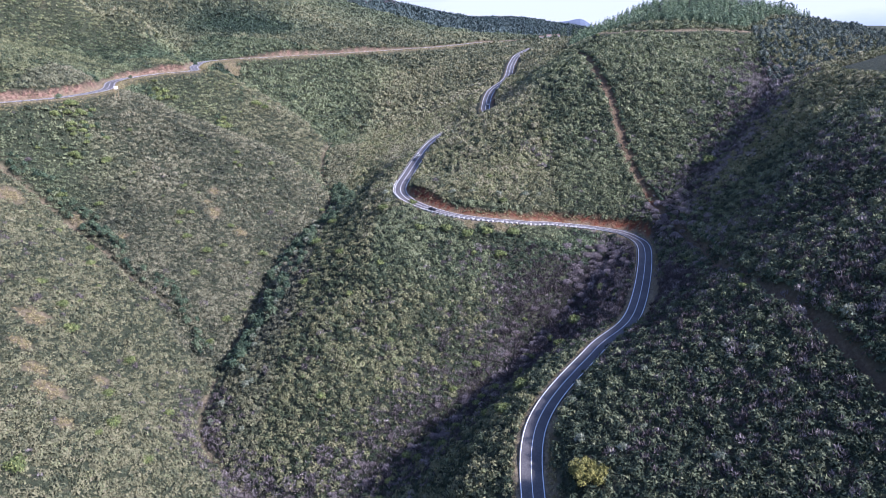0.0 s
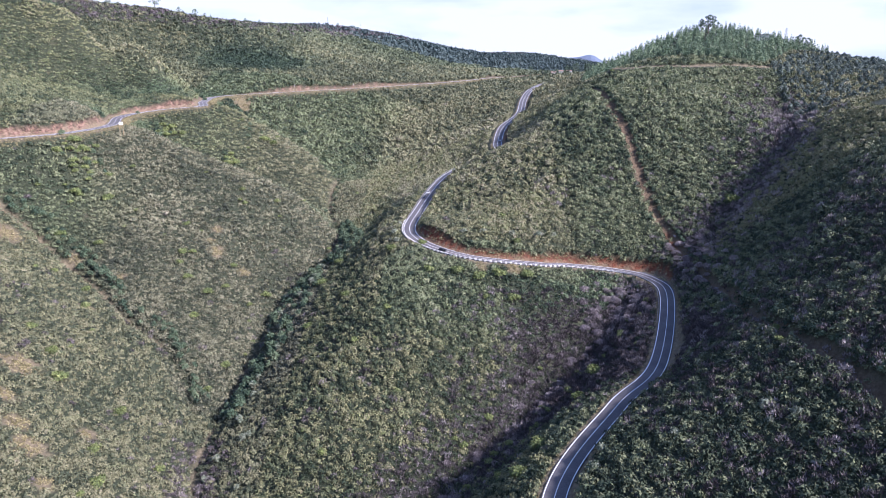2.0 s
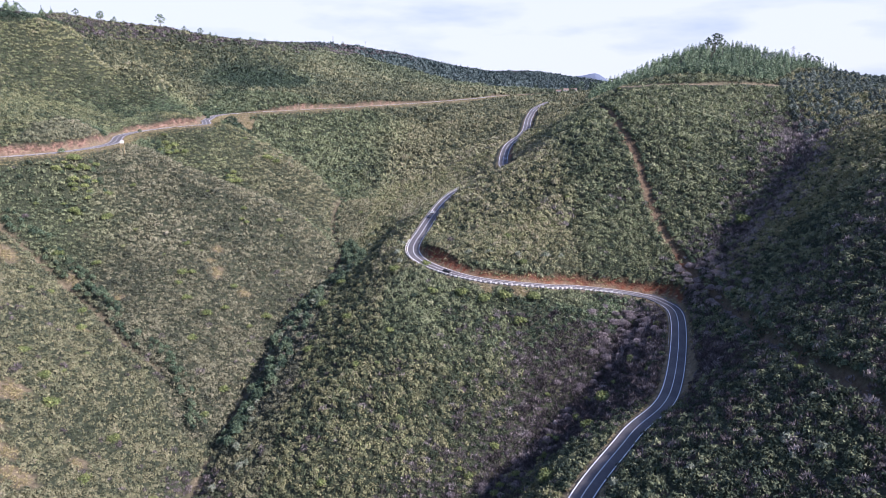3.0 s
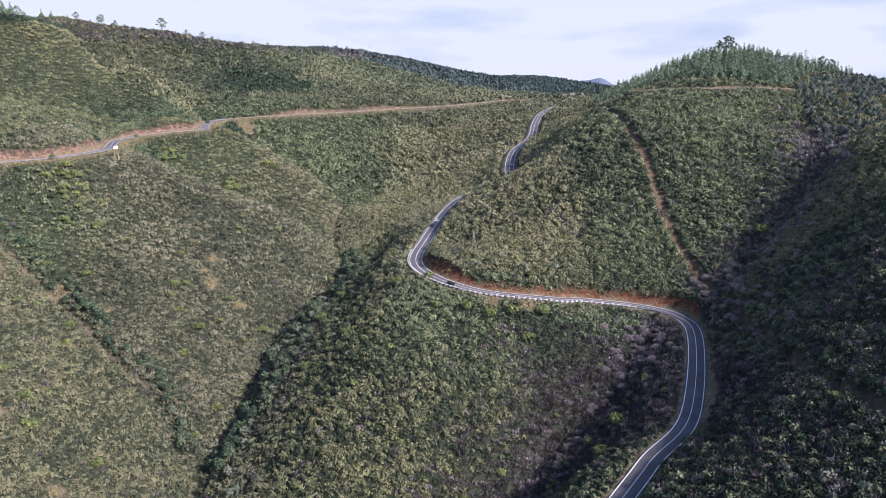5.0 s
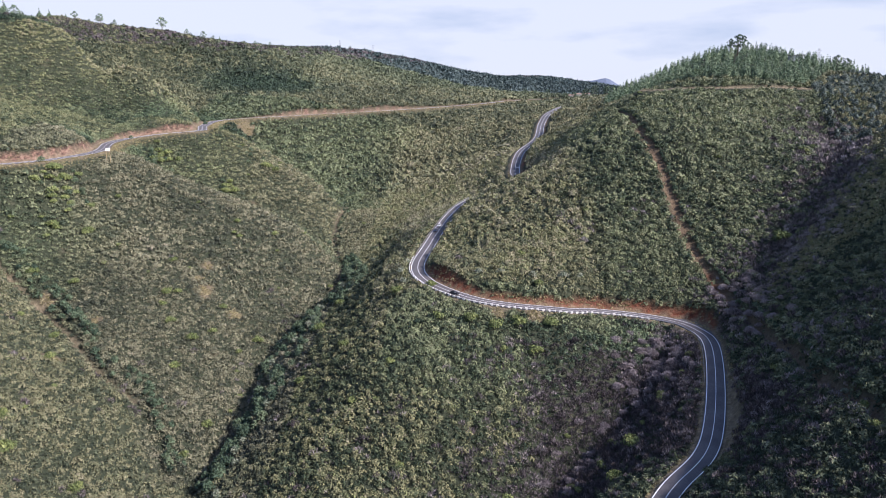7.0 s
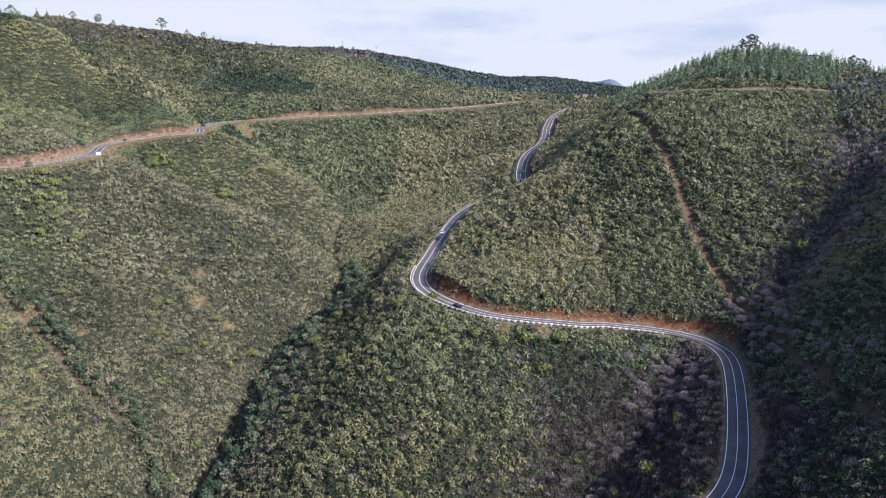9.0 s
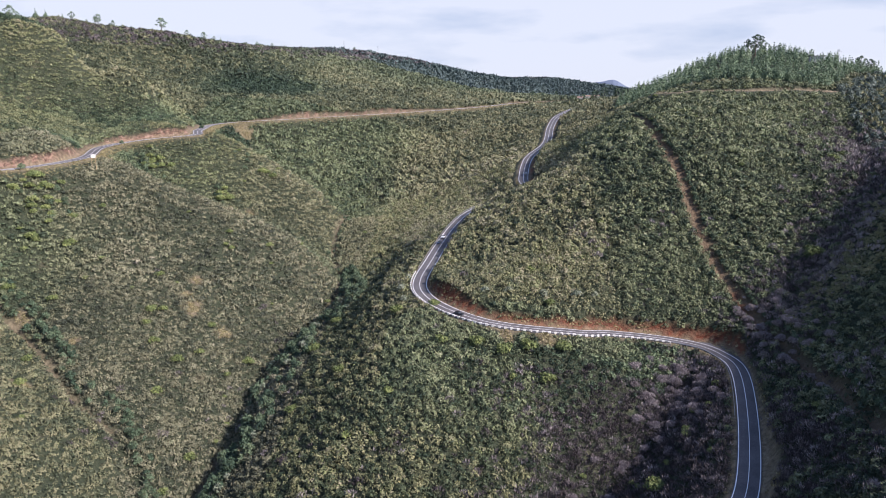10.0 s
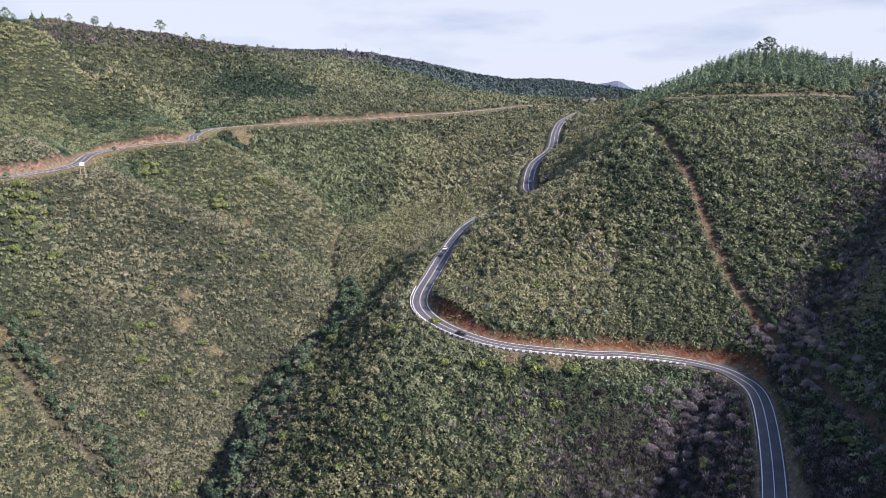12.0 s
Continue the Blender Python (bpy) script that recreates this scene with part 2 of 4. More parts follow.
FIREBREAK = [(98, 530, 127), (100, 513, 123), (102, 478, 112), (105, 453, 101), (106, 431, 88), (107, 405, 71), (110, 385, 60), (113, 373, 54), (115, 352, 46)]
DITCH_EAST = [(115, 352, 46), (116, 335, 45), (112, 290, 45), (107, 265, 46), (104, 222, 53), (105, 198, 55), (106, 173, 54), (106, 148, 52)]
PINE_TRACK = [(118, 548, 137.6), (142, 541, 138.4), (175, 541, 138.6), (205, 547, 138.6), (232, 556, 138.4), (252, 570, 138)]
# bare sandy patches: x, y, radius
PATCHES = [(-230, 363, 7), (-162, 257, 6), (-156, 236, 4), (-137, 217, 5), (-139, 403, 3), (-134, 397, 4.5), (-118, 390, 4), (-130, 239, 3), (-145, 225, 4), (-170, 322, 3), (-139, 416, 3),
           (-173, 359, 3.5), (-200, 370, 4), (-168, 546, 4), (-155, 549, 4), (-208, 713, 9), (-152, 200, 4), (-125, 205, 3), (30, 343, 3.5), (14, 342, 3)]
ROAD_A, ROAD_B, DIRT_TRACK = smooth_line(VALLEY_ROAD, 1.5), smooth_line(HILL_ROAD, 2.0), smooth_line(PINE_TRACK, 2.0)
LAND = np.vstack([np.array(line, float) for line in (STREAM_WEST, STREAM_EAST, SPUR_CREST, HILL_FACE, GULLY_NORTHEAST, HILL_SHOULDER, EAST_SLOPE, EAST_BENCH, UNSEEN_EAST_RIDGE, WEST_DITCH, WEST_NEAR_SLOPE, WEST_SPUR,
                                                     WEST_HOLLOW, WEST_SPUR_TWO, HEAD_OF_VALLEY, WEST_ABOVE_ROAD, WEST_NEAR_HILL, WEST_MOUNTAIN, WEST_SKYLINE, PINE_HILL, FAR_HILLS, CUT_TOP, CUT_WEST, OUTER)]
                 + [ROAD_A[::14], ROAD_B[::14]])


def spline_kernel(q):
    out = np.empty((len(q), len(LAND)))
    for k in range(len(LAND)):
        d2 = ((q - LAND[k, :2] / 100) ** 2).sum(1)
        out[:, k] = 0.5 * d2 * np.log(d2 + 1e-12)
    return out


def spline_weights():
    n, x = len(LAND), LAND[:, :2] / 100
    a = np.zeros((n + 3, n + 3))
    a[:n, :n] = spline_kernel(x) + 0.01 * np.eye(n)
    a[:n, n], a[:n, n + 1:], a[n, :n], a[n + 1:, :n] = 1, x, 1, x.T
    return np.linalg.solve(a, np.concatenate([LAND[:, 2], (0, 0, 0)]))


WEIGHTS = spline_weights()
# sharp creases and crests (negative depth): line, depth, width
CREASES = [(smooth_line(STREAM_WEST, 4), 8.0, 12.0), (smooth_line(STREAM_EAST, 4), 5.0, 10.0), (smooth_line(GULLY_NORTHEAST, 4), 3.0, 12.0), (smooth_line(WEST_DITCH, 4), 5.0, 5.0),
           (smooth_line(WEST_HOLLOW, 4), 9.0, 15.0), (smooth_line(WEST_SPUR[:6], 4), -3.5, 16.0), (smooth_line(WEST_SPUR_TWO, 4), -3.5, 14.0), (smooth_line(HEAD_OF_VALLEY[:4], 4), 7.0, 14.0),
           (smooth_line(WEST_NEAR_HILL[:3] + [(-253, 667, 131)], 5), -5.0, 22.0), (smooth_line([(-240, 705, 0), (-300, 728, 0), (-345, 768, 0), (-390, 805, 0)], 5), 12.0, 24.0),
           (smooth_line([(66, 415, 0), (60, 388, 0), (63, 368, 0)], 4), 2.5, 5.0)]
TRACKS = [(smooth_line(FIREBREAK, 3), 3.0, 1.4), (smooth_line(DITCH_EAST, 3), 2.1, 2.6), (smooth_line(STREAM_WEST[1:8], 3), 1.3, 0.5), (smooth_line(STREAM_WEST[9:17], 3), 1.6, 0.5), (smooth_line(WEST_DITCH[:6], 3), 1.9, 0.8)]


def value_noise(x, y, size, seed):
    """Smooth noise in -1..1 on a lattice of that size."""
    table = np.random.RandomState(seed).uniform(-1, 1, (64, 64))
    u, v = x / size, y / size
    i, j = np.floor(u).astype(int), np.floor(v).astype(int)
    fu, fv = u - i, v - j
    fu, fv = fu * fu * (3 - 2 * fu), fv * fv * (3 - 2 * fv)
    i, j, i1, j1 = i % 64, j % 64, (i + 1) % 64, (j + 1) % 64
    return (table[i, j] * (1 - fu) + table[i1, j] * fu) * (1 - fv) + (table[i, j1] * (1 - fu) + table[i1, j1] * fu) * fv


def nearest_on(line, x, y, reach):
    """Distance to a line and its height there; infinite past reach."""
    d, z = np.full(len(x), 1e9), np.zeros(len(x))
    near = np.zeros(len(x), bool)
    for p in line[::8]:
        near |= (x - p[0]) ** 2 + (y - p[1]) ** 2 < (reach + 14) ** 2
    idx = np.nonzero(near)[0]
    best, at = np.full(len(idx), 1e18), np.zeros(len(idx), int)
    for k, p in enumerate(line):
        dd = (x[idx] - p[0]) ** 2 + (y[idx] - p[1]) ** 2
        less = dd < best
        best[less], at[less] = dd[less], k
    # to the two segments that meet at the nearest point
    bx, by = x[idx], y[idx]
    dist, height = np.sqrt(best), line[at, 2].copy()
    for step in (-1, 1):
        other = np.clip(at + step, 0, len(line) - 1)
        ax, ay, az = line[at].T
        cx, cy, cz = line[other].T
        ll = (cx - ax) ** 2 + (cy - ay) ** 2 + 1e-9
        u = np.clip(((bx - ax) * (cx - ax) + (by - ay) * (cy - ay)) / ll, 0, 1)
        dd = np.hypot(bx - ax - u * (cx - ax), by - ay - u * (cy - ay))
        less = dd < dist
        dist[less], height[less] = dd[less], (az + u * (cz - az))[less]
    d[idx], z[idx] = dist, height
    return d, z


def land(x, y):
    """Height of the ground, how bare it is (0..1) and the distance to the nearest road."""
    x, y = np.asarray(x, float), np.asarray(y, float)
    h = np.empty(len(x))
    for k in range(0, len(x), 20000):
        q = np.stack([x[k:k + 20000], y[k:k + 20000]], 1) / 100
        h[k:k + 20000] = spline_kernel(q) @ WEIGHTS[:-3] + WEIGHTS[-3] + q @ WEIGHTS[-2:]
    far = np.clip((y - 700) / 800, 0, 1)
    h += value_noise(x, y, 34, 1) * 1.1 + value_noise(x, y, 13, 2) * 0.45 + far * value_noise(x, y, 160, 3) * 5
    bare, road = np.zeros(len(x)), np.full(len(x), 1e9)
    for line, depth, width in CREASES:
        d = nearest_on(line, x, y, width * 3.5)[0]
        h -= depth * np.exp(-np.minimum(d, 1e4) / width)
    for line, wide, depth in TRACKS:
        d = nearest_on(line, x, y, 12)[0] + value_noise(x, y, 5, 5) * 0.9
        b = np.clip(1.4 - d / wide, 0, 1)
        h -= b * depth
        bare = np.maximum(bare, 0.72 * b)
    for px, py, pr in PATCHES:
        d = np.hypot(x - px, (y - py)) / pr + value_noise(x, y, 3.5, 6) * 0.5
        bare = np.maximum(bare, np.clip((1.25 - d) * 1.6, 0, 0.8))
    apron = 4.5 * np.exp(-((x - 101) ** 2 + (y - 351) ** 2) / 90)
    for line, half, up, down, reach in ((ROAD_A, 4.1, 1.35, 0.62, 5.5), (ROAD_B, 6.6, 2.4, 1.0, 5.0), (DIRT_TRACK, 1.8, 1.8, 0.7, 1.2)):
        d, z = nearest_on(line, x, y, 34)
        over = np.maximum(d - half - apron, 0)
        filled = h + (np.maximum(h, z - over * down) - h) * np.clip((34 - d) / 16, 0, 1)
        clamped = np.minimum(filled, z + over * up) - 0.25 * (d < half - 0.3)
        cut = np.where(d < 34, h - clamped, 0)
        h = np.where(d < 34, clamped, h)
        # broken rock in the cutting
        h += np.clip(cut / 2.5, 0, 1) * np.clip(over / 1.5, 0, 1) * (1.5 * value_noise(x, y, 5.0, 51) + 0.8 * value_noise(x, y, 2.4, 52))
        ragged = reach * (1 + 0.55 * value_noise(x, y, 16, 53) + 0.35 * value_noise(x, y, 6, 54))
        bare = np.maximum(bare, np.clip((cut - 0.6) / 1.2, 0, 1) * np.clip((ragged - over) / 1.6, 0, 1))
        bare = np.maximum(bare, np.clip(1.1 - over / 1.1, 0, 1) * (d < 34))
        if line is not DIRT_TRACK:
            road = np.minimum(road, d)
    return h, bare, road


def part(name, bm, mat, parent=None, label=""):
    me = bpy.data.meshes.new(name)
    bm.to_mesh(me)
    bm.free()
    me.materials.append(mat)
    ob = new(name, me)
    ob.parent = parent
    return tagged(ob, label)


def mesh_object(name, verts, faces, mat, attributes=(), smooth=False):
    """A mesh from arrays; faces all have as many corners."""
    verts, faces = np.asarray(verts, np.float32), np.asarray(faces, np.int32)
    me = bpy.data.meshes.new(name)
    n, k = faces.shape
    me.vertices.add(len(verts))
    me.vertices.foreach_set("co", verts.ravel())
    me.loops.add(n * k)
    me.loops.foreach_set("vertex_index", faces.ravel())
    me.polygons.add(n)
    me.polygons.foreach_set("loop_start", np.arange(0, n * k, k, dtype=np.int32))
    me.polygons.foreach_set("use_smooth", np.full(n, smooth))
    for key, values in attributes:
        me.attributes.new(key, "FLOAT", "POINT").data.foreach_set("value", np.asarray(values, np.float32))
    me.update(calc_edges=True)
    me.materials.append(mat)
    return new(name, me)


# ---- ground ----
def spaced(lo, fine_lo, fine_hi, hi, step, growth):
    xs = list(np.arange(fine_lo, fine_hi, step))
    s, x = step, xs[-1]
    while x < hi:
        s *= growth
        x += s
        xs.append(min(x, hi))
    s, x = step, xs[0]
    while x > lo:
        s *= growth
        x -= s
        xs.insert(0, max(x, lo))
    return np.array(xs)


GX, GY = spaced(-4600, -290, 250, 4600, 2.2, 1.045), spaced(-1500, 150, 640, 4900, 2.2, 1.026)
xx, yy = np.meshgrid(GX, GY, indexing="ij")
gx, gy = xx.ravel(), yy.ravel()
gz, g_bare, g_road = land(gx, gy)
road_d, road_z = nearest_on(ROAD_A, gx, gy, 34)
g_red = np.clip(0.88 + 0.8 * np.exp(-((gx + 2) / 14) ** 2) + 0.8 * np.exp(-((gx - 82) / 13) ** 2), 0, 1) * (np.abs(gx - 38) < 75) * (road_d < 30) * (gy > 345) * np.clip((gz - road_z - 0.1) / 0.6, 0, 1)
road_d, road_z = nearest_on(ROAD_B, gx, gy, 34)
g_red = np.maximum(g_red, 0.35 * (np.minimum(nearest_on(smooth_line(FIREBREAK, 3), gx, gy, 12)[0], nearest_on(smooth_line(DITCH_EAST, 3), gx, gy, 12)[0]) < 6))
g_rock = 0.95 * (road_d < 30) * np.clip((gz - road_z - 0.2) / 0.8, 0, 1)
ni, nj = len(GX), len(GY)
idx = np.arange(ni * nj).reshape(ni, nj)
quads = np.stack([idx[:-1, :-1], idx[1:, :-1], idx[1:, 1:], idx[:-1, 1:]], -1).reshape(-1, 4)
ground = mesh_object("ground", np.stack([gx, gy, gz], 1), quads, MAT_GROUND, (("bare", g_bare), ("red", g_red), ("rock", g_rock)), True)
tagged(ground, "scrub-covered hillsides with bare reddish earth cuttings", "hillside", kind="structure")


# ---- the blue mountain beyond the saddle, haze put into its colour ----
# Blue-grey base colour paints the aerial haze over distant woods.
MAT_HAZE = speckled("far_haze_blue", (0.10, 0.125, 0.18), (0.13, 0.16, 0.22), 0.01, 0.95, 0.0)


def far_mountain():
    bm = bmesh.new()
    rows = []
    for k in range(41):
        u = k / 40
        x = 380 + 1000 * u
        crest = 150 + 112 * math.exp(-((u - 0.40) / 0.16) ** 2) + 60 * math.exp(-((u - 0.16) / 0.12) ** 2) + 40 * math.exp(-((u - 0.75) / 0.2) ** 2) + 5 * math.sin(u * 47)
        rows.append([bm.verts.new(p) for p in ((x, 4150, 90), (x, 4300, crest), (x, 4420, 90))])
    for a, b in zip(rows, rows[1:]):
        for k in range(2):
            bm.faces.new((a[k], b[k], b[k + 1], a[k + 1]))
    return tagged(part("backdrop", bm, MAT_HAZE), "hazy blue wooded mountain beyond the saddle", "mountain", kind="structure")


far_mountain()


# ---- roads ----
def side_vectors(line):
    t = np.gradient(line[:, :2], axis=0)
    t /= np.linalg.norm(t, axis=1)[:, None]
    return np.stack([t[:, 1], -t[:, 0]], 1)


def ribbon(line, left, right, lift, thick):
    """A slab along a line between two offsets (left negative)."""
    n = side_vectors(line)
    left, right = np.broadcast_to(left, len(line)), np.broadcast_to(right, len(line))
    rings = []
    for off, dz in ((left, lift - thick), (left, lift), (right, lift), (right, lift - thick)):
        rings.append(np.column_stack([line[:, :2] + n * off[:, None], line[:, 2] + dz]))
    verts = np.stack(rings, 1).reshape(-1, 3)
    faces = []
    for i in range(len(line) - 1):
        for j in range(3):
            a = i * 4 + j
            faces.append((a, a + 1, a + 5, a + 4))
    return verts, faces


def road_with_lines(line, name, label, half):
    apron = 4.6 * np.exp(-((line[:, 0] - 99) ** 2 + (line[:, 1] - 347) ** 2) / 110)
    ob = mesh_object(name, *ribbon(line, -half, half + apron, 0.16, 0.5), MAT_ASPHALT)
    tagged(ob, label, "road", kind="structure")
    for nm, off, wide in (("edge_line", -half + 0.35, 0.26), ("edge_line", half - 0.35, 0.26), ("centre_line", 0, 0.2)):
        strip = mesh_object(nm, *ribbon(line, off - wide / 2, off + wide / 2, 0.185, 0.02), MAT_PAINT)
        strip.parent = ob
    return ob


road_with_lines(ROAD_A, "road", "winding two-lane asphalt road with white edge and centre lines", 3.4)
road_with_lines(ROAD_B, "road", "mountain road cut along the upper slope, white lines", 3.4)


# ---- scrub ----
RNG = np.random.RandomState(7)


def sprig_arrays(x, y, z, r, tint, sprigs, tall=0.72, leaf=0.36, vary=0.11, sliver=False):
    """Domes of small leaf tufts: half ragged blades that lie on the dome, half upright ones that stand out of it; large domes carry more."""
    mean = np.mean(r)
    counts = np.maximum(3, (sprigs * np.minimum((r / mean) ** 2, 5) / np.mean(np.minimum((r / mean) ** 2, 5)) + RNG.uniform(0, 1, len(r))).astype(int))
    which = np.repeat(np.arange(len(r)), counts)
    n = len(which)
    k = np.arange(n) - np.repeat(np.cumsum(counts) - counts, counts)
    up = 1 - 0.92 * (k + RNG.uniform(0.1, 0.9, n)) / counts[which]
    a = k * 2.39996 + RNG.uniform(0, 2 * np.pi, len(r))[which] + RNG.uniform(-0.5, 0.5, n)
    flat = np.sqrt(np.clip(1 - up * up, 0, 1))
    out = np.stack([np.cos(a) * flat, np.sin(a) * flat, up], -1)
    grow = r[which] * RNG.uniform(0.78, 1.12, n)
    height = np.broadcast_to(tall, len(r))[which]
    base = np.stack([x, y, z], -1)[which] + out * grow[:, None] * np.stack([np.ones(n), np.ones(n), height], -1)
    face = out + (0, 0, 0.15) + RNG.normal(0, 0.24, (n, 3))
    face /= np.linalg.norm(face, axis=-1, keepdims=True)
    u = np.cross(face, (0.31, 0.17, 0.93))
    u /= np.linalg.norm(u, axis=-1, keepdims=True) + 1e-9
    v = np.cross(face, u)
    wide = mean * leaf * math.sqrt(20 / sprigs) * RNG.uniform(0.6, 1.3, (n, 1))
    point = out * (0.7, 0.7, 0.6) + (0, 0, 0.55) + RNG.normal(0, 0.3, (n, 3))
    point /= np.linalg.norm(point, axis=-1, keepdims=True)
    across = np.cross(point, face)
    across /= np.linalg.norm(across, axis=-1, keepdims=True) + 1e-9
    slim, long = (0.40, 1.4) if sliver else (0.72, 1.25)
    blades = [base - 0.7 * wide * point + slim * wide * across, base - 0.7 * wide * point - slim * wide * across, base + long * wide * point]
    ph, lying = RNG.uniform(0, 6.3, (n, 1)), RNG.uniform(0, 1, (n, 1)) < (0.0 if sliver else 0.62)
    corners = []
    for j in range(3):
        a = ph + j * 2.094 + RNG.uniform(-0.45, 0.45, (n, 1))
        corners.append(np.where(lying, base + wide * RNG.uniform(0.75, 1.35, (n, 1)) * (np.cos(a) * u + np.sin(a) * v), blades[j]))
    verts = np.stack(corners, 1).reshape(-1, 3)
    vt = np.repeat(np.clip(tint[which] + RNG.uniform(-vary, vary, n), 0, 1), 3)
    return verts, np.arange(n * 3).reshape(-1, 3), vt, np.repeat(which, 3)


def shrubs(name, arrays, mat, label, drifts=()):
    verts, faces, vt, which = arrays
    return tagged(mesh_object(name, verts, faces, mat, [("tint", vt)] + [(key, values[which]) for key, values in drifts]), label, "shrubs", kind="stuff")


def scatter(step, x0, x1, y0, y1):
    x, y = (v.ravel() for v in np.meshgrid(np.arange(x0, x1, step), np.arange(y0, y1, step)))
    x, y = x + RNG.uniform(-0.55, 0.55, len(x)) * step, y + RNG.uniform(-0.55, 0.55, len(x)) * step
    keep = np.abs(x) < 16 + 0.69 * y
    return x[keep], y[keep]


LINE_EAST, LINE_WEST, LINE_NORTHEAST = (smooth_line(p, 6) for p in (STREAM_EAST, STREAM_WEST, GULLY_NORTHEAST))


LINE_CREST, LINE_HOLLOW = smooth_line(WEST_NEAR_HILL[:3] + [(-253, 667, 131)], 6), smooth_line(WEST_HOLLOW, 6)


def in_pines(x, y):
    """Inside the planted wood above the dirt track."""
    front = np.interp(x, (118, 142, 175, 205, 232, 252, 300), (560, 551, 549, 555, 564, 590, 668))
    return (y > front) & ((x - 235) ** 2 / 112 ** 2 + (y - 690) ** 2 / 145 ** 2 < 1)


def wither(x, y, z):
    """How much of the scrub is leafless and grey: along the gullies, on the shaded bank and on the high ridge."""
    east = np.minimum(nearest_on(LINE_EAST, x, y, 60)[0], nearest_on(LINE_NORTHEAST, x, y, 60)[0])
    west = nearest_on(LINE_WEST[:24], x, y, 20)[0]
    bank = np.clip((x - 30) / 40, 0, 1) * np.clip((330 - y) / 60, 0, 1)
    high = np.clip((z - 196) / 18, 0, 0.5)
    return 0.80 * np.exp(-(east / 19) ** 2) + 0.7 * np.exp(-(west / 9) ** 2) * blend(y, 345, 300) + 0.3 * bank + 0.3 * np.clip((x - 2) / 25, 0, 1) * (1 + 0.9 * blend(x, 12, 35)) * np.clip((y - 240) / 20, 0, 1) * np.clip((338 - y) / 15, 0, 1) * (x < 100) + high + (0.07 + 0.09 * (x > 30)) * value_noise(x, y, 18, 21) * (y < 420)


def blend(v, lo, hi):
    return np.clip((v - lo) / (hi - lo), 0, 1)


def zone(x, y):
    """How dry or painted lit (+), dark or painted shaded (-) the scrub is, how far it drifts to grey heath, and how far
    to rich or shaded green.
    """
    wave = value_noise(x, y, 30, 33) * 6
    spur = np.interp(x, (-232, -205, -170, -134, -105, -85), (488, 481, 481, 486, 480, 472))
    spur_two = np.interp(x, (-205, -185, -155, -125, -108), (599, 602, 606, 602, 596))
    crest_hill = np.interp(x, (-430, -349, -327, -294, -253), (560, 623, 642, 660, 667))
    west = (x < -70 + 0.1 * wave) * 1.0
    below = (x > -262) * 1.0
    ditch = np.interp(x, (-245, -196, -155, -112), (382, 362, 330, 290))
    near = west * blend(ditch - y + wave, -3, 5)
    first = west * below * blend(y - ditch + wave, -4, 6) * (y < spur + 2)
    second = west * below * (y >= spur + 2) * (y < spur_two + 2)
    third = blend(-52 - x + 1.5 * wave, 0, 45) * below * (y >= spur_two + 2) * (y < 800)
    hill = (x < -238) * (y > 430) * blend(crest_hill - y + wave, 0, 14)
    lip = np.exp(-((spur - y - 4) / 9) ** 2) * first + np.exp(-((spur_two - y - 4) / 9) ** 2) * second
    # sunlight along the near hill's crest, put into the tint
    crest = np.exp(-(nearest_on(LINE_CREST, x, y, 90)[0] / 34) ** 2) * (y < crest_hill + 3)
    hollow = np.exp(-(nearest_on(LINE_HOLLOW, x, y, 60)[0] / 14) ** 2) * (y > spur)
    # shade just past the spur's crest, put into the tint
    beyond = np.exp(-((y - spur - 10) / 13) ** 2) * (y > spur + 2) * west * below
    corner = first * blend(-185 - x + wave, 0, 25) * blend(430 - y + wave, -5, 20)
    # relief shade on the near hill's face and the mountain patch, painted as tint
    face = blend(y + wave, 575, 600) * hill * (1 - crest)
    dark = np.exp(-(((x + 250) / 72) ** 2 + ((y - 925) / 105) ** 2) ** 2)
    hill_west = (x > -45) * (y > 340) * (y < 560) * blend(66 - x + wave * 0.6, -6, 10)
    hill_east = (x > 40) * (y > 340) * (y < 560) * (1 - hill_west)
    # the tint deepens the shade of the east slope
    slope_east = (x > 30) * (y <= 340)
    bank = (x > -35) * blend(y + wave, 295, 312) * (y < 360) * (x < 100)
    # painted shade at the mountain's foot past the near hill
    behind_shade = (x < -200) * (y < 790) * np.exp(-((y - crest_hill - 22) / 34) ** 2) * (y > crest_hill + 3)
    # a lighter tint lifts the shade on the gully's far flank
    flank = (x > 10 + np.interp(y, (270, 345, 378, 420, 455, 500, 560), (100, 111, 148, 188, 205, 222, 240))) * (y > 270) * (y < 560)
    wide = value_noise(x + 90, y, 120, 31) * blend(y, 560, 660)
    mottle = 0.5 + 0.5 * value_noise(x, y, 22, 35)
    # also painted: hill's west side and valley head lit, furthest ridge toned for haze
    dry = 0.15 * ((x > -70) & (x < 140) & (y > 480) & (y < 800)) - 0.13 * slope_east + 0.27 * hill_west + 0.08 * hill_east + 0.16 * hill_west * blend(y, 440, 480) + 0.2 * ((x > -70) & (x < 60) & (y >= 560) & (y < 700)) + 0.06 * first + 0.13 * second + 0.14 * lip + 0.34 * crest + 0.14 * wide - 0.15 * face - 0.34 * dark - 0.14 * blend(x, 8, 35) * blend(y, 270, 290) * (y < 336) * (x < 100) - 0.10 * hollow + 0.04 * third + 0.05 * near + 0.22 * flank + 0.02 * bank - 0.15 * beyond - 0.22 * blend(y, 1300, 1420) - 0.12 * blend(y, 700, 760) * (x < -230) - 0.30 * behind_shade
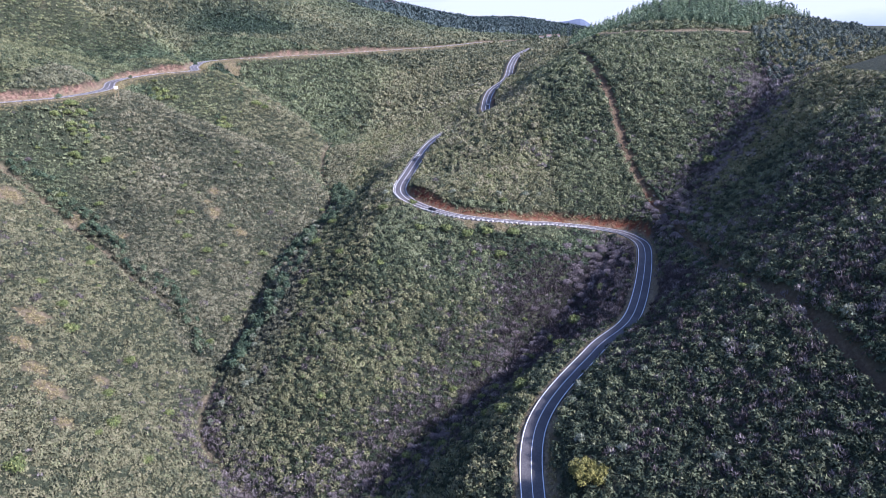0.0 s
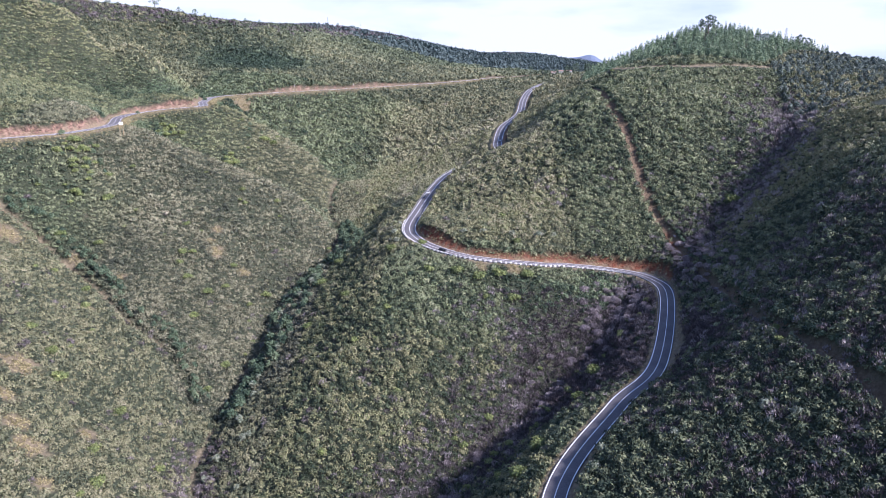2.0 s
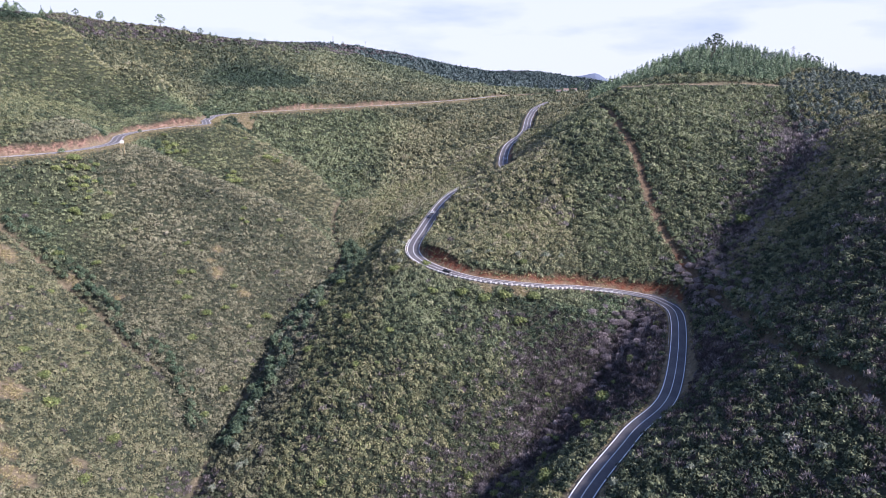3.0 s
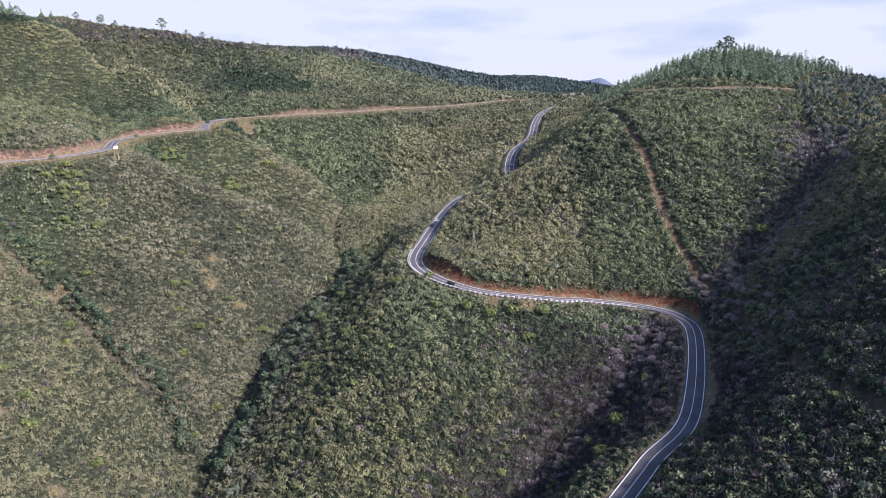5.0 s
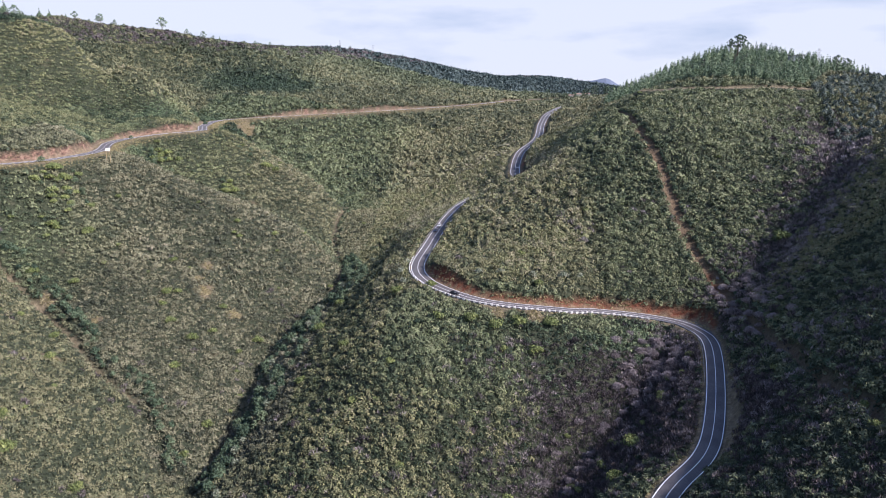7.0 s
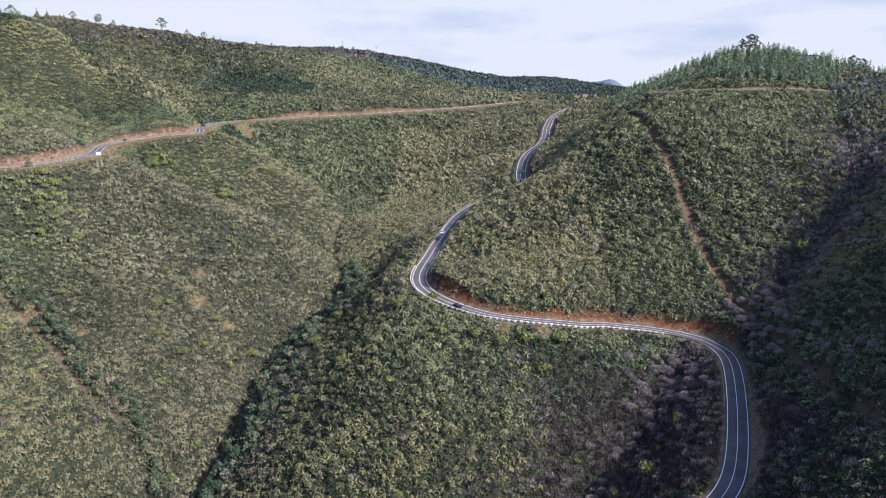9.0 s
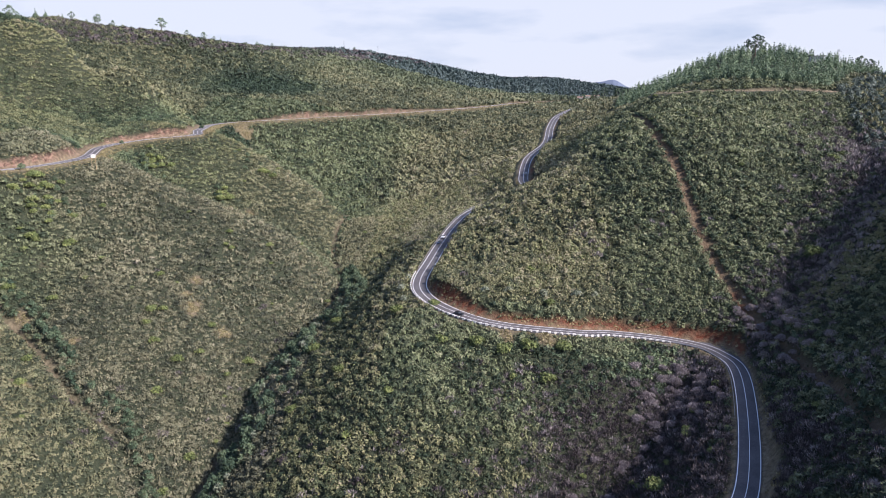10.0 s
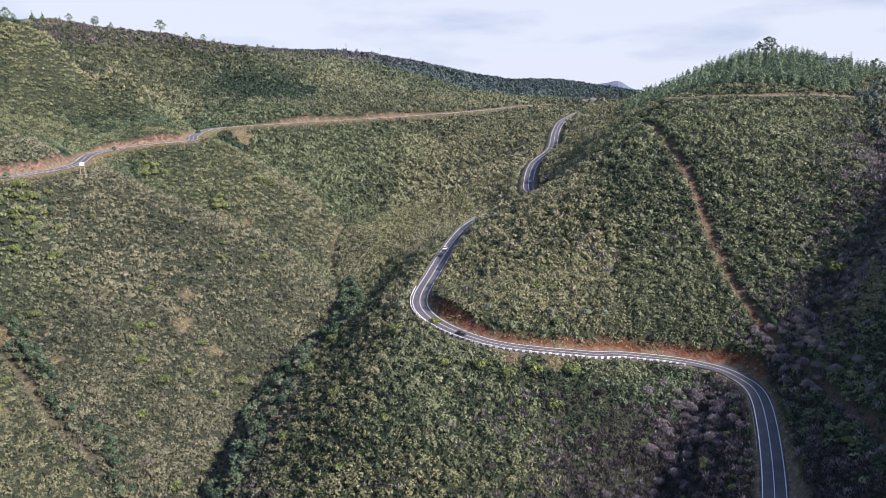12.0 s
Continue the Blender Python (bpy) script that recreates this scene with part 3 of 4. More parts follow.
    grey = 0.25 * near + 0.5 * first * (1 - 0.8 * corner) + 0.32 * second * blend(x, -190, -150) + 0.15 * hill_west * mottle + 0.2 * slope_east * mottle + 0.2 * (y > 640) * (1 - third) * (1 - behind_shade)
    lush_shade = 0.55 * third + 0.55 * hollow + 0.5 * corner + 0.45 * face + 0.9 * dark + 0.45 * hill_east * (1 - flank) + 0.4 * slope_east + 0.9 * behind_shade + 0.5 * bank + 0.5 * beyond + 0.3 * second * blend(-x, 150, 190) + 0.2 * hill + 0.5 * blend(y, 1000, 1250)
    return dry, np.clip(grey, 0, 0.9), np.clip(lush_shade * (1 - 0.8 * lip) * (1 - 0.7 * crest), 0, 0.95)


def scrub_field(step, box, size, sprigs, label, leaf=0.40, mat=None):
    x, y = scatter(step, *box)
    z, bare, road = land(x, y)
    keep = (bare < RNG.uniform(0.1, 0.7, len(x))) & (road > 4.9) & ~in_pines(x, y)
    # the downhill verges stay clear
    upper, upper_z = nearest_on(ROAD_B, x, y, 18)
    keep &= (upper > np.where(y > 820, 14.0, 10.5)) | (z > upper_z + 0.6)
    dirt, dirt_z = nearest_on(DIRT_TRACK, x, y, 12)
    keep &= (dirt > 6.5) | ((z > dirt_z + 0.5) & (dirt > 2.5))
    keep &= (nearest_on(ROAD_A, x, y, 12)[0] > 8.4) | (y < 540) | (y > 900)
    x, y, z, road = x[keep], y[keep], z[keep], road[keep]
    patch = value_noise(x, y, 45, 10) * 0.4 + value_noise(x, y, 17, 11) * 0.42 + value_noise(x, y, 6, 12) * 0.4
    stout = 1.0 + 0.06 * blend(x, -60, -20) * (y < 560)
    r = np.minimum(size * stout * np.clip(np.exp(RNG.normal(-0.06, 0.36, len(x))), 0.4, 1.75) * (1 + 0.2 * patch), np.maximum(road - 4.5, 0.35))
    dry, grey, lush_shade = zone(x, y)
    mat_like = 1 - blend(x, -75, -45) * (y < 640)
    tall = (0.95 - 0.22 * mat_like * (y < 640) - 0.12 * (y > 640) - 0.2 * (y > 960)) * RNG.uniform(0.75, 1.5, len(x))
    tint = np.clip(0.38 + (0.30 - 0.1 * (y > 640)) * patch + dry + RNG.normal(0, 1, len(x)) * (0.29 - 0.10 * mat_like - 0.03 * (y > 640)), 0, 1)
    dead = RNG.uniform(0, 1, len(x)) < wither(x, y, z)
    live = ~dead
    shrubs("scrub", sprig_arrays(x[live], y[live], z[live], r[live], tint[live], sprigs, tall[live], leaf), mat or MAT_SCRUB, "dense grey-green heath scrub " + label, (("grey", grey[live]), ("lush_shade", lush_shade[live])))
    shrubs("bare_scrub", sprig_arrays(x[dead], y[dead], z[dead], r[dead], tint[dead] * (1.0 if step < 3 else 0.6), int(sprigs * (1.3 if step < 3 else 1)), 1.05 if step < 3 else 0.6, leaf * (1.2 if step < 3 else 0.9), 0.3, step < 3), MAT_BARE, "leafless grey-purple winter shrubs " + label)


scrub_field(1.50, (-200, 190, 120, 270), 1.05, 22, "on the steep near slopes")
scrub_field(1.65, (-310, 215, 270, 400), 1.16, 20, "on the steep slopes below the road")
scrub_field(2.2, (-430, 330, 400, 640), 1.5, 19, "on the slopes round the valley head")
scrub_field(3.1, (-640, 330, 640, 960), 2.15, 11, "on the distant mountain side")
scrub_field(4.6, (-640, 330, 960, 1300), 3.2, 10, "high on the distant mountain")
# Haze over the furthest ridge is put into its blue leaf colour.
MAT_RIDGE_HAZE = foliage("haze_blue_leaves", (0.0, (0.032, 0.052, 0.050)), (0.5, (0.078, 0.110, 0.102)), (1.0, (0.135, 0.170, 0.155)))
scrub_field(7.0, (-420, 420, 1300, 2500), 4.2, 7, "on the furthest ridge", 0.40, MAT_RIDGE_HAZE)

# dry grass on the banks and verges of the valley road
MAT_STRAW = foliage("dry_grass", (0.0, (0.11, 0.095, 0.040)), (0.5, (0.26, 0.225, 0.105)), (1.0, (0.44, 0.38, 0.21)))
k = RNG.randint(0, len(ROAD_A) // 2, 20000)
off = RNG.uniform(4.3, 11.0, 20000) * np.where(RNG.uniform(0, 1, 20000) < 0.5, -1, 1)
x, y = (ROAD_A[k, :2] + side_vectors(ROAD_A)[k] * off[:, None] + RNG.uniform(-0.8, 0.8, (20000, 2))).T
z, bare, road = land(x, y)
keep = (road > 4.4) & (bare > 0.12) & (RNG.uniform(0, 1, 20000) < 0.5 + 0.5 * np.clip(value_noise(x, y, 9, 41) + 0.5, 0, 1) - 0.25 - 0.6 * (np.exp(-((x + 2) / 12) ** 2) + np.exp(-((x - 82) / 11) ** 2)))
# and on the verges of the upper road
k = RNG.randint(0, len(ROAD_B), 9000)
off = RNG.uniform(4.6, 11.0, 9000) * np.where(RNG.uniform(0, 1, 9000) < 0.8, 1, -1)
upper = ROAD_B[k, :2] + side_vectors(ROAD_B)[k] * off[:, None] + RNG.uniform(-0.8, 0.8, (9000, 2))
upper = upper[nearest_on(ROAD_B, upper[:, 0], upper[:, 1], 20)[0] > 4.4]
tufts = list(map(tuple, upper)) + [(px + RNG.normal(0, 0.45) * pr, py + RNG.normal(0, 0.45) * pr) for px, py, pr in PATCHES for _ in range(int(5 * pr * pr))]
x, y, keep = np.append(x[keep], [p[0] for p in tufts]), np.append(y[keep], [p[1] for p in tufts]), np.ones(keep.sum() + len(tufts), bool)
z = land(x, y)[0]
shrubs("dry_grass", sprig_arrays(x[keep], y[keep], z[keep] - 0.1, RNG.uniform(0.3, 0.62, keep.sum()), RNG.uniform(0.1, 0.9, keep.sum()), 9, 1.1), MAT_STRAW, "straw-coloured grass tufts on the road banks")

# ---- trees and single bushes ----
MAT_BARK = speckled("bark", (0.06, 0.045, 0.035), (0.16, 0.13, 0.10), 6.0, 0.9)
MAT_LIME = foliage("lime_leaves", (0.0, (0.070, 0.095, 0.034)), (0.5, (0.155, 0.190, 0.062)), (1.0, (0.27, 0.30, 0.105)))
MAT_PALE = foliage("pale_leaves", (0.0, (0.13, 0.16, 0.11)), (0.5, (0.22, 0.25, 0.17)), (1.0, (0.33, 0.34, 0.26)))
MAT_GOLD = foliage("gold_flowers", (0.0, (0.085, 0.092, 0.028)), (0.5, (0.21, 0.20, 0.052)), (1.0, (0.36, 0.33, 0.10)))
MAT_TWIG = foliage("pale_twigs", (0.0, (0.15, 0.125, 0.13)), (0.5, (0.32, 0.275, 0.28)), (1.0, (0.52, 0.46, 0.45)))
FACTOR = {}


def stem(bm, base, tip, r0, r1, sides=6):
    """A tapered stem from base to tip."""
    base, tip = Vector(base), Vector(tip)
    turn = (tip - base).to_track_quat("Z", "Y").to_matrix()
    rings = [[bm.verts.new(p + turn @ Vector((r * math.cos(a), r * math.sin(a), 0))) for a in (2 * math.pi * k / sides for k in range(sides))] for p, r in ((base, r0), (tip, r1))]
    for k in range(sides):
        bm.faces.new((rings[0][k], rings[0][(k + 1) % sides], rings[1][(k + 1) % sides], rings[1][k]))
    bm.faces.new(rings[1])


def crown_part(name, lobes, sprigs, mat, parent, tall=0.9):
    lobes = np.array(lobes, float)
    tint = RNG.uniform(0.15, 0.8, len(lobes))
    if mat.name.endswith("twigs"):
        verts, faces, vt, which = sprig_arrays(*lobes.T, tint, sprigs, tall, 0.36, 0.25, True)
    else:
        verts, faces, vt, which = sprig_arrays(*lobes.T, tint, sprigs + 8, tall, 0.40, 0.3)
    ob = mesh_object(name, verts, faces, mat, (("tint", vt),))
    ob.parent = parent
    return ob


def pine(label, mat):
    """A young pine about 9 m tall: a straight trunk with drooping tiers."""
    top = new("pine_tree")
    bm = bmesh.new()
    stem(bm, (0, 0, -0.5), (0, 0, 8.2), 0.16, 0.03)
    tiers = 7
    for k in range(tiers):
        a = k * 2.4
        stem(bm, (0, 0, 1.2 + k), (math.cos(a) * (1.9 - 0.2 * k), math.sin(a) * (1.9 - 0.2 * k), 1.0 + k), 0.05, 0.015, 4)
    part("trunk", bm, MAT_BARK, top)
    lobes = []
    for k in range(tiers):
        wide = 2.5 - 0.31 * k
        for j in range(4 if k < 4 else 2):
            a = j * 1.57 + k * 0.8 + RNG.uniform(-0.3, 0.3)
            lobes.append((math.cos(a) * wide * 0.45, math.sin(a) * wide * 0.45, 0.5 + k * 1.08 + RNG.uniform(-0.2, 0.2), wide * 0.72))
    lobes.append((0, 0, 8.0, 0.45))
    crown_part("crown", lobes, 14, mat, top, 0.9)
    return tagged(top, label, "tree")


def broad_tree(label, mat, height=6.0, spread=2.4, lobes=10, sprigs=18, gap=0.0):
    """A round tree on a forked trunk."""
    top = new("tree")
    bm = bmesh.new()
    stem(bm, (0, 0, -0.6), (0.1, 0, height * 0.45), 0.05 * height * 0.6, 0.10)
    spots = []
    for k in range(lobes):
        a, u = k * 2.4 + RNG.uniform(-0.4, 0.4), (k + 0.5) / lobes
        d = spread * 0.62 * math.sin(math.pi * (0.18 + 0.75 * u)) * RNG.uniform(0.7, 1.15 + gap)
        p = (math.cos(a) * d, math.sin(a) * d, height * (0.34 + 0.52 * u))
        stem(bm, (0.1, 0, height * (0.2 + 0.2 * u)), p, 0.07, 0.03, 4)
        spots.append((*p, spread * RNG.uniform(0.36, 0.52) * (1 - 0.25 * gap)))
    part("trunk", bm, MAT_BARK, top)
    crown_part("crown", spots, sprigs, mat, top)
    return tagged(top, label, "tree")


def bush(label, mat, spread=1.6, lobes=7, sprigs=22, lobe=0.5, name="bush"):
    """A bush of several stems from the ground."""
    top = new(name)
    bm = bmesh.new()
    spots = []
    for k in range(lobes):
        a = k * 2.4 + RNG.uniform(-0.4, 0.4)
        d = spread * (1.1 - lobe) * math.sqrt(k / lobes) * RNG.uniform(0.8, 1.15)
        p = (math.cos(a) * d, math.sin(a) * d, spread * RNG.uniform(0.25, 0.75) * (1.1 - 0.5 * k / lobes))
        stem(bm, (0, 0, -0.3), p, 0.06, 0.02, 4)
        spots.append((*p, spread * lobe * RNG.uniform(0.8, 1.2)))
    part("stems", bm, MAT_BARK, top)
    crown_part("foliage", spots, sprigs, mat, top)
    return tagged(top, label, "bush")


def plant(prototypes, places, group=""):
    """Sets the prototypes and their copies at (x, y, size) places on the ground."""
    places = np.array(places, float)
    z = land(places[:, 0], places[:, 1])[0]
    for k, ((x, y, size), h) in enumerate(zip(places, z)):
        ob = prototypes[k % len(prototypes)]
        m = pose(x, y, h - 0.1, 0, 0, RNG.uniform(0, 360))
        if k < len(prototypes):
            tagged(ob, group=group)
            FACTOR[ob.name] = size
            ob.matrix_basis = m @ Matrix.Diagonal((size, size, size, 1))
        else:
            f = size / FACTOR[ob.name]
            copy_thing(ob, m @ Matrix.Diagonal((f, f, f, 1)))


def jittered(x0, x1, y0, y1, step, lo, hi):
    """Places at about a step from each other, the southernmost first."""
    return [(x + RNG.uniform(-0.42, 0.42) * step, y + RNG.uniform(-0.42, 0.42) * step, RNG.uniform(lo, hi)) for y in np.arange(y0, y1, step) for x in np.arange(x0, x1, step)]


def wood(name, places, mat, label, tall, wide):
    """A wood whose trees cannot be told apart: crowns of stacked clumps, joined."""
    places = np.array(places, float)
    z = land(places[:, 0], places[:, 1])[0]
    lobes = []
    for (x, y, size), h in zip(places, z):
        for k in range(7):
            u = k / 7
            a, w = RNG.uniform(0, 6.28), wide * size * (1 - 0.85 * u)
            lobes.append((x + math.cos(a) * w * 0.22, y + math.sin(a) * w * 0.22, h + tall * size * (0.05 + 0.82 * u), w))
    lobes = np.array(lobes)
    verts, faces, vt, which = sprig_arrays(*lobes.T, np.repeat(RNG.uniform(0.1, 0.9, len(places)), 7), 12, 1.2, 0.36, 0.1)
    return tagged(mesh_object(name, verts, faces, mat, (("tint", vt),)), label, "trees", kind="stuff")


pines = [pine("young pine with dense green needles in the hilltop wood", MAT_PINE) for _ in range(4)]
on_hill = [p for p in jittered(126, 342, 548, 790, 6.4, 0.7, 1.4) if in_pines(p[0], p[1]) and (p[1] < 694 or p[1] > 722 or abs(p[0] - 0.457 * (p[1] - 73)) > 8)]
plant(pines, on_hill[:200], "pines of the hilltop wood")
wood("pine_wood", on_hill[200:], MAT_PINE, "close-set young pines over the hilltop", 10.8, 1.9)
MAT_FLANK = foliage("blue_green_leaves", (0.0, (0.030, 0.046, 0.040)), (0.5, (0.090, 0.122, 0.100)), (1.0, (0.185, 0.215, 0.175)))
mixed = [broad_tree("grey-green broadleaf tree on the shaded hill flank", MAT_FLANK, 6.0, 2.6) for _ in range(3)]
on_flank = [p for p in jittered(212, 352, 452, 690, 5.4, 0.55, 1.2) if p[0] > np.interp(p[1], (452, 485, 520, 560, 600, 690), (214, 224, 228, 236, 268, 318)) and p[1] < 560 + 0.4 * p[0] and not in_pines(p[0], p[1])]
plant(mixed, on_flank[:60], "mixed trees east of the track")
wood("mixed_wood", on_flank[60:], MAT_FLANK, "grey-green mixed trees on the shaded flank", 4.8, 2.3)
greys = [broad_tree("pale grey-green shrubby tree among darker scrub", MAT_PALE, 4.2, 1.7, 7, 10) for _ in range(2)]
silvery = [(p[0] + RNG.uniform(3, 20), p[1] + RNG.uniform(-6, 2), RNG.uniform(0.6, 1.15)) for p in smooth_line(STREAM_WEST, 6.0) if 240 < p[1] < 470]
plant(greys, silvery + [(133, 560, 0.9), (122, 566, 0.8), (142, 557, 1.0), (112, 575, 0.9), (118, 590, 1.1), (126, 580, 0.7), (105, 610, 1.0), (148, 640, 1.1), (150, 715, 1.2), (155, 690, 1.0), (134, 770, 1.2), (160, 560, 0.8), (170, 558, 0.7), (96, 640, 0.9)], "pale shrubby trees")
crest = broad_tree("tall dark eucalyptus on the hilltop", MAT_TREE, 17.0, 5.4, 17, 16, 0.9)
plant([crest], [(249, 735, 1.2)])
crest_two = broad_tree("tall thin eucalyptus with an open crown", MAT_TREE, 15.0, 4.0, 9, 14, 0.6)
plant([crest_two], [(243, 737, 1.0), (256, 738, 0.95), (318, 690, 1.0), (326, 688, 0.9)])
saddle = [broad_tree("dark tall tree on the saddle", MAT_TREE, 13.0, 4.5, 10, 14, 0.4) for _ in range(2)]
plant(saddle, [(178, 985, 1.3), (186, 990, 1.1), (196, 1000, 1.0), (205, 985, 1.2), (214, 995, 1.35), (222, 990, 1.2), (230, 980, 1.0), (160, 1040, 1.2), (148, 1060, 0.9), (170, 1030, 1.4), (240, 960, 0.8), (255, 950, 0.8), (135, 1080, 0.8), (120, 1150, 0.9), (100, 1140, 0.7), (85, 1130, 0.8), (200, 930, 0.7), (185, 900, 0.6), (170, 880, 0.6), (210, 890, 0.6)], "trees on the saddle")
ridge_round = [broad_tree("lone tree on the bare skyline ridge", MAT_PINE, 14.0, 3.6, 18, 15, 0.9) for _ in range(2)]
plant(ridge_round, [(-527, 884, 1.3), (-528, 898, 0.8), (-486, 938, 0.9), (-462, 952, 1.1), (-465, 953, 0.8), (-453, 970, 0.75), (-412, 1017, 1.5), (-388, 1040, 0.75), (-372, 1059, 0.9), (-364, 1075, 0.6), (-319, 1204, 0.6), (-222, 1398, 0.7), (-327, 1151, 0.6), (-518, 905, 0.35), (-473, 946, 0.4)], "trees on the skyline")
ridge_pine = pine("lone conifer on the bare skyline ridge", MAT_PINE)
plant([ridge_pine], [(-383, 634, 1.5), (-378, 637, 1.4), (-512, 908, 1.5), (-504, 914, 1.3), (-489, 923, 0.9), (-356, 1078, 0.9)], "conifers on the skyline")

# Shrub rows added to give firebreak and ditch their dark, shaded edge.
shade_hedge = []
for line, off in ((FIREBREAK, 3.4), (DITCH_EAST, 3.6)):
    curve = smooth_line(line, 2.2)
    for p, n in zip(curve, side_vectors(curve)):
        for side, chance in ((off, 0.85), (-off - 0.8, 0.12)):
            if RNG.uniform() < chance:
                shade_hedge.append((p[0] + n[0] * side * (1 if n[0] > 0 else -1) + RNG.uniform(-0.5, 0.5), p[1] + RNG.uniform(-0.8, 0.8), RNG.uniform(0.4, 0.8)))
wood("shade_hedge", shade_hedge, MAT_TREE, "dark shrubs added for the shaded lip of the ditch", 2.6, 1.9)

stream_side = []
for p in smooth_line(STREAM_WEST, 3.4):
    if 285 < p[1] < 500:
        for _ in range(3):
            d = RNG.uniform(2, 9 + 14 * math.sin(math.pi * (p[1] - 285) / 215))
            stream_side.append((p[0] + d, p[1] - 0.3 * d + RNG.uniform(-2, 2), RNG.uniform(0.6, 1.25)))
    elif p[1] > 500 and RNG.uniform() < 0.35:
        stream_side.append((p[0] + RNG.uniform(-4, 6), p[1], RNG.uniform(0.45, 0.8)))
for p in smooth_line(WEST_DITCH, 3.0):
    for _ in range(2):
        if RNG.uniform() < 0.8:
            d = RNG.uniform(2.5, 10)
            stream_side.append((p[0] + 0.35 * d, p[1] + d, RNG.uniform(0.45, 0.95)))
for cx, cy, n, wide in ((-224, 552, 14, 14), (-176, 553, 9, 11), (-222, 426, 14, 15), (-160, 590, 7, 12)):
    stream_side += [(cx + RNG.normal(0, wide * 0.5), cy + RNG.normal(0, wide * 0.45), RNG.uniform(0.5, 0.95)) for _ in range(n)]
for line, chance in ((WEST_HOLLOW, 0.75), (HEAD_OF_VALLEY[:4], 0.6)):
    for p in smooth_line(line, 3.0):
        for _ in range(2):
            if RNG.uniform() < chance:
                stream_side.append((p[0] + RNG.uniform(-5, 5), p[1] + RNG.uniform(-7, 9), RNG.uniform(0.4, 0.85)))
stream_trees = [broad_tree("dense dark green tree along the stream", MAT_TREE, 5.0, 2.6, 9, 18) for _ in range(3)]
RNG.shuffle(stream_side)
plant(stream_trees, stream_side[:120], "trees along the stream")
wood("stream_wood", stream_side[120:], MAT_TREE, "dense dark green trees in the hollows", 4.2, 2.3)
lime = [bush("bright yellow-green bush in the scrub", MAT_LIME, 3.0, 10, 30) for _ in range(2)]
plant(lime, [(-151, 262, 1.2), (-149, 385, 1.0), (-148, 378, 0.8), (-129, 364, 1.0), (-155, 409, 0.9), (-126, 178, 1.2), (-124, 231, 1.0), (-160, 274, 0.9), (-172, 282, 0.9), (-129, 262, 0.9), (-69, 327, 1.0), (32, 362, 0.8), (26, 383, 0.8), (-199, 410, 1.1),
             (-193, 381, 1.0), (-141, 369, 0.9), (-123, 391, 0.8), (-103, 380, 1.0), (-71, 375, 1.2), (-32, 364, 1.1), (-16, 364, 0.9), (-52, 337, 0.9), (-65, 398, 1.2), (28, 326, 1.1), (36, 340, 1.2), (147, 381, 1.5), (188, 457, 1.1), (-215, 405, 1.2),
             (-222, 418, 1.1), (-205, 425, 0.9), (-228, 432, 1.3), (-212, 380, 1.0), (-180, 340, 0.9), (-115, 215, 1.0), (-100, 205, 0.8), (12, 335, 1.2), (22, 338, 1.3), (2, 338, 1.1), (-12, 338, 1.0), (48, 262, 1.1), (58, 282, 1.2), (28, 222, 1.1), (20, 205, 1.2)], "bright bushes")
more = [p for p in jittered(-262, -100, 150, 470, 13.0, 0.6, 1.35) if RNG.uniform() < 0.2 and abs(p[0]) < 0.62 * p[1]]
more += [(p[0] + RNG.uniform(2, 14), p[1] - RNG.uniform(0, 10), RNG.uniform(0.6, 1.1)) for p in smooth_line(STREAM_EAST, 7.0)]
more += [p for p in jittered(-60, 110, 200, 352, 14.0, 0.5, 1.1) if RNG.uniform() < 0.2 and abs(p[0]) < 0.5 * p[1]]
more += [p for p in jittered(-180, 240, 400, 640, 24.0, 0.6, 1.1) if RNG.uniform() < 0.2]
for cx, cy, n, wide in ((-222, 553, 9, 12), (-174, 552, 7, 9), (-223, 428, 16, 12), (-152, 586, 5, 10)):
    more += [(cx + RNG.normal(0, wide * 0.5), cy + RNG.normal(0, wide * 0.45), RNG.uniform(0.9, 1.9)) for _ in range(n)]
roadless = land(np.array([p[0] for p in more]), np.array([p[1] for p in more]))[2] > 7
plant([bush("low yellow-green bush on the slope", MAT_LIME, 2.0, 8, 24) for _ in range(2)], [p for p, ok in zip(more, roadless) if ok], "scattered bright bushes")
silver = [p for p in jittered(32, 150, 140, 335, 12.0, 0.35, 0.8) if RNG.uniform() < 0.22 and p[0] < 0.6 * p[1]]
roadless = land(np.array([p[0] for p in silver]), np.array([p[1] for p in silver]))[2] > 7
plant([bush("pale grey-green shrub on the shaded slope", MAT_PALE, 1.8, 7, 24) for _ in range(2)], [p for p, ok in zip(silver, roadless) if ok], "scattered silvery shrubs")
pale = [bush("pale silvery shrub among dark heath", MAT_PALE, 2.1, 7, 24) for _ in range(2)]
plant(pale, [(83, 188, 1.0), (88, 181, 0.9), (78, 195, 0.7), (61, 191, 0.8), (82, 182, 0.7), (39, 190, 1.0), (38, 169, 0.9), (67, 147, 0.9), (111, 178, 1.3), (43, 198, 0.9), (52, 214, 0.7), (47, 160, 0.8), (95, 200, 0.7), (120, 300, 0.9), (124, 310, 0.8), (5, 365, 1.0), (30, 366, 1.2),
             (44, 368, 1.3), (-30, 372, 1.1), (-32, 385, 1.2), (-30, 395, 1.0), (15, 366, 1.0), (52, 370, 0.9)], "silvery shrubs")
gold = bush("large yellow-flowering bush beside the road", MAT_GOLD, 5.2, 70, 40, 0.22)
plant([gold], [(37, 153, 1.0)])
twiggy = [bush("leafless pinkish-grey bush in the gully", MAT_TWIG, 3.0, 12, 90, name="leafless_bush") for _ in range(2)]
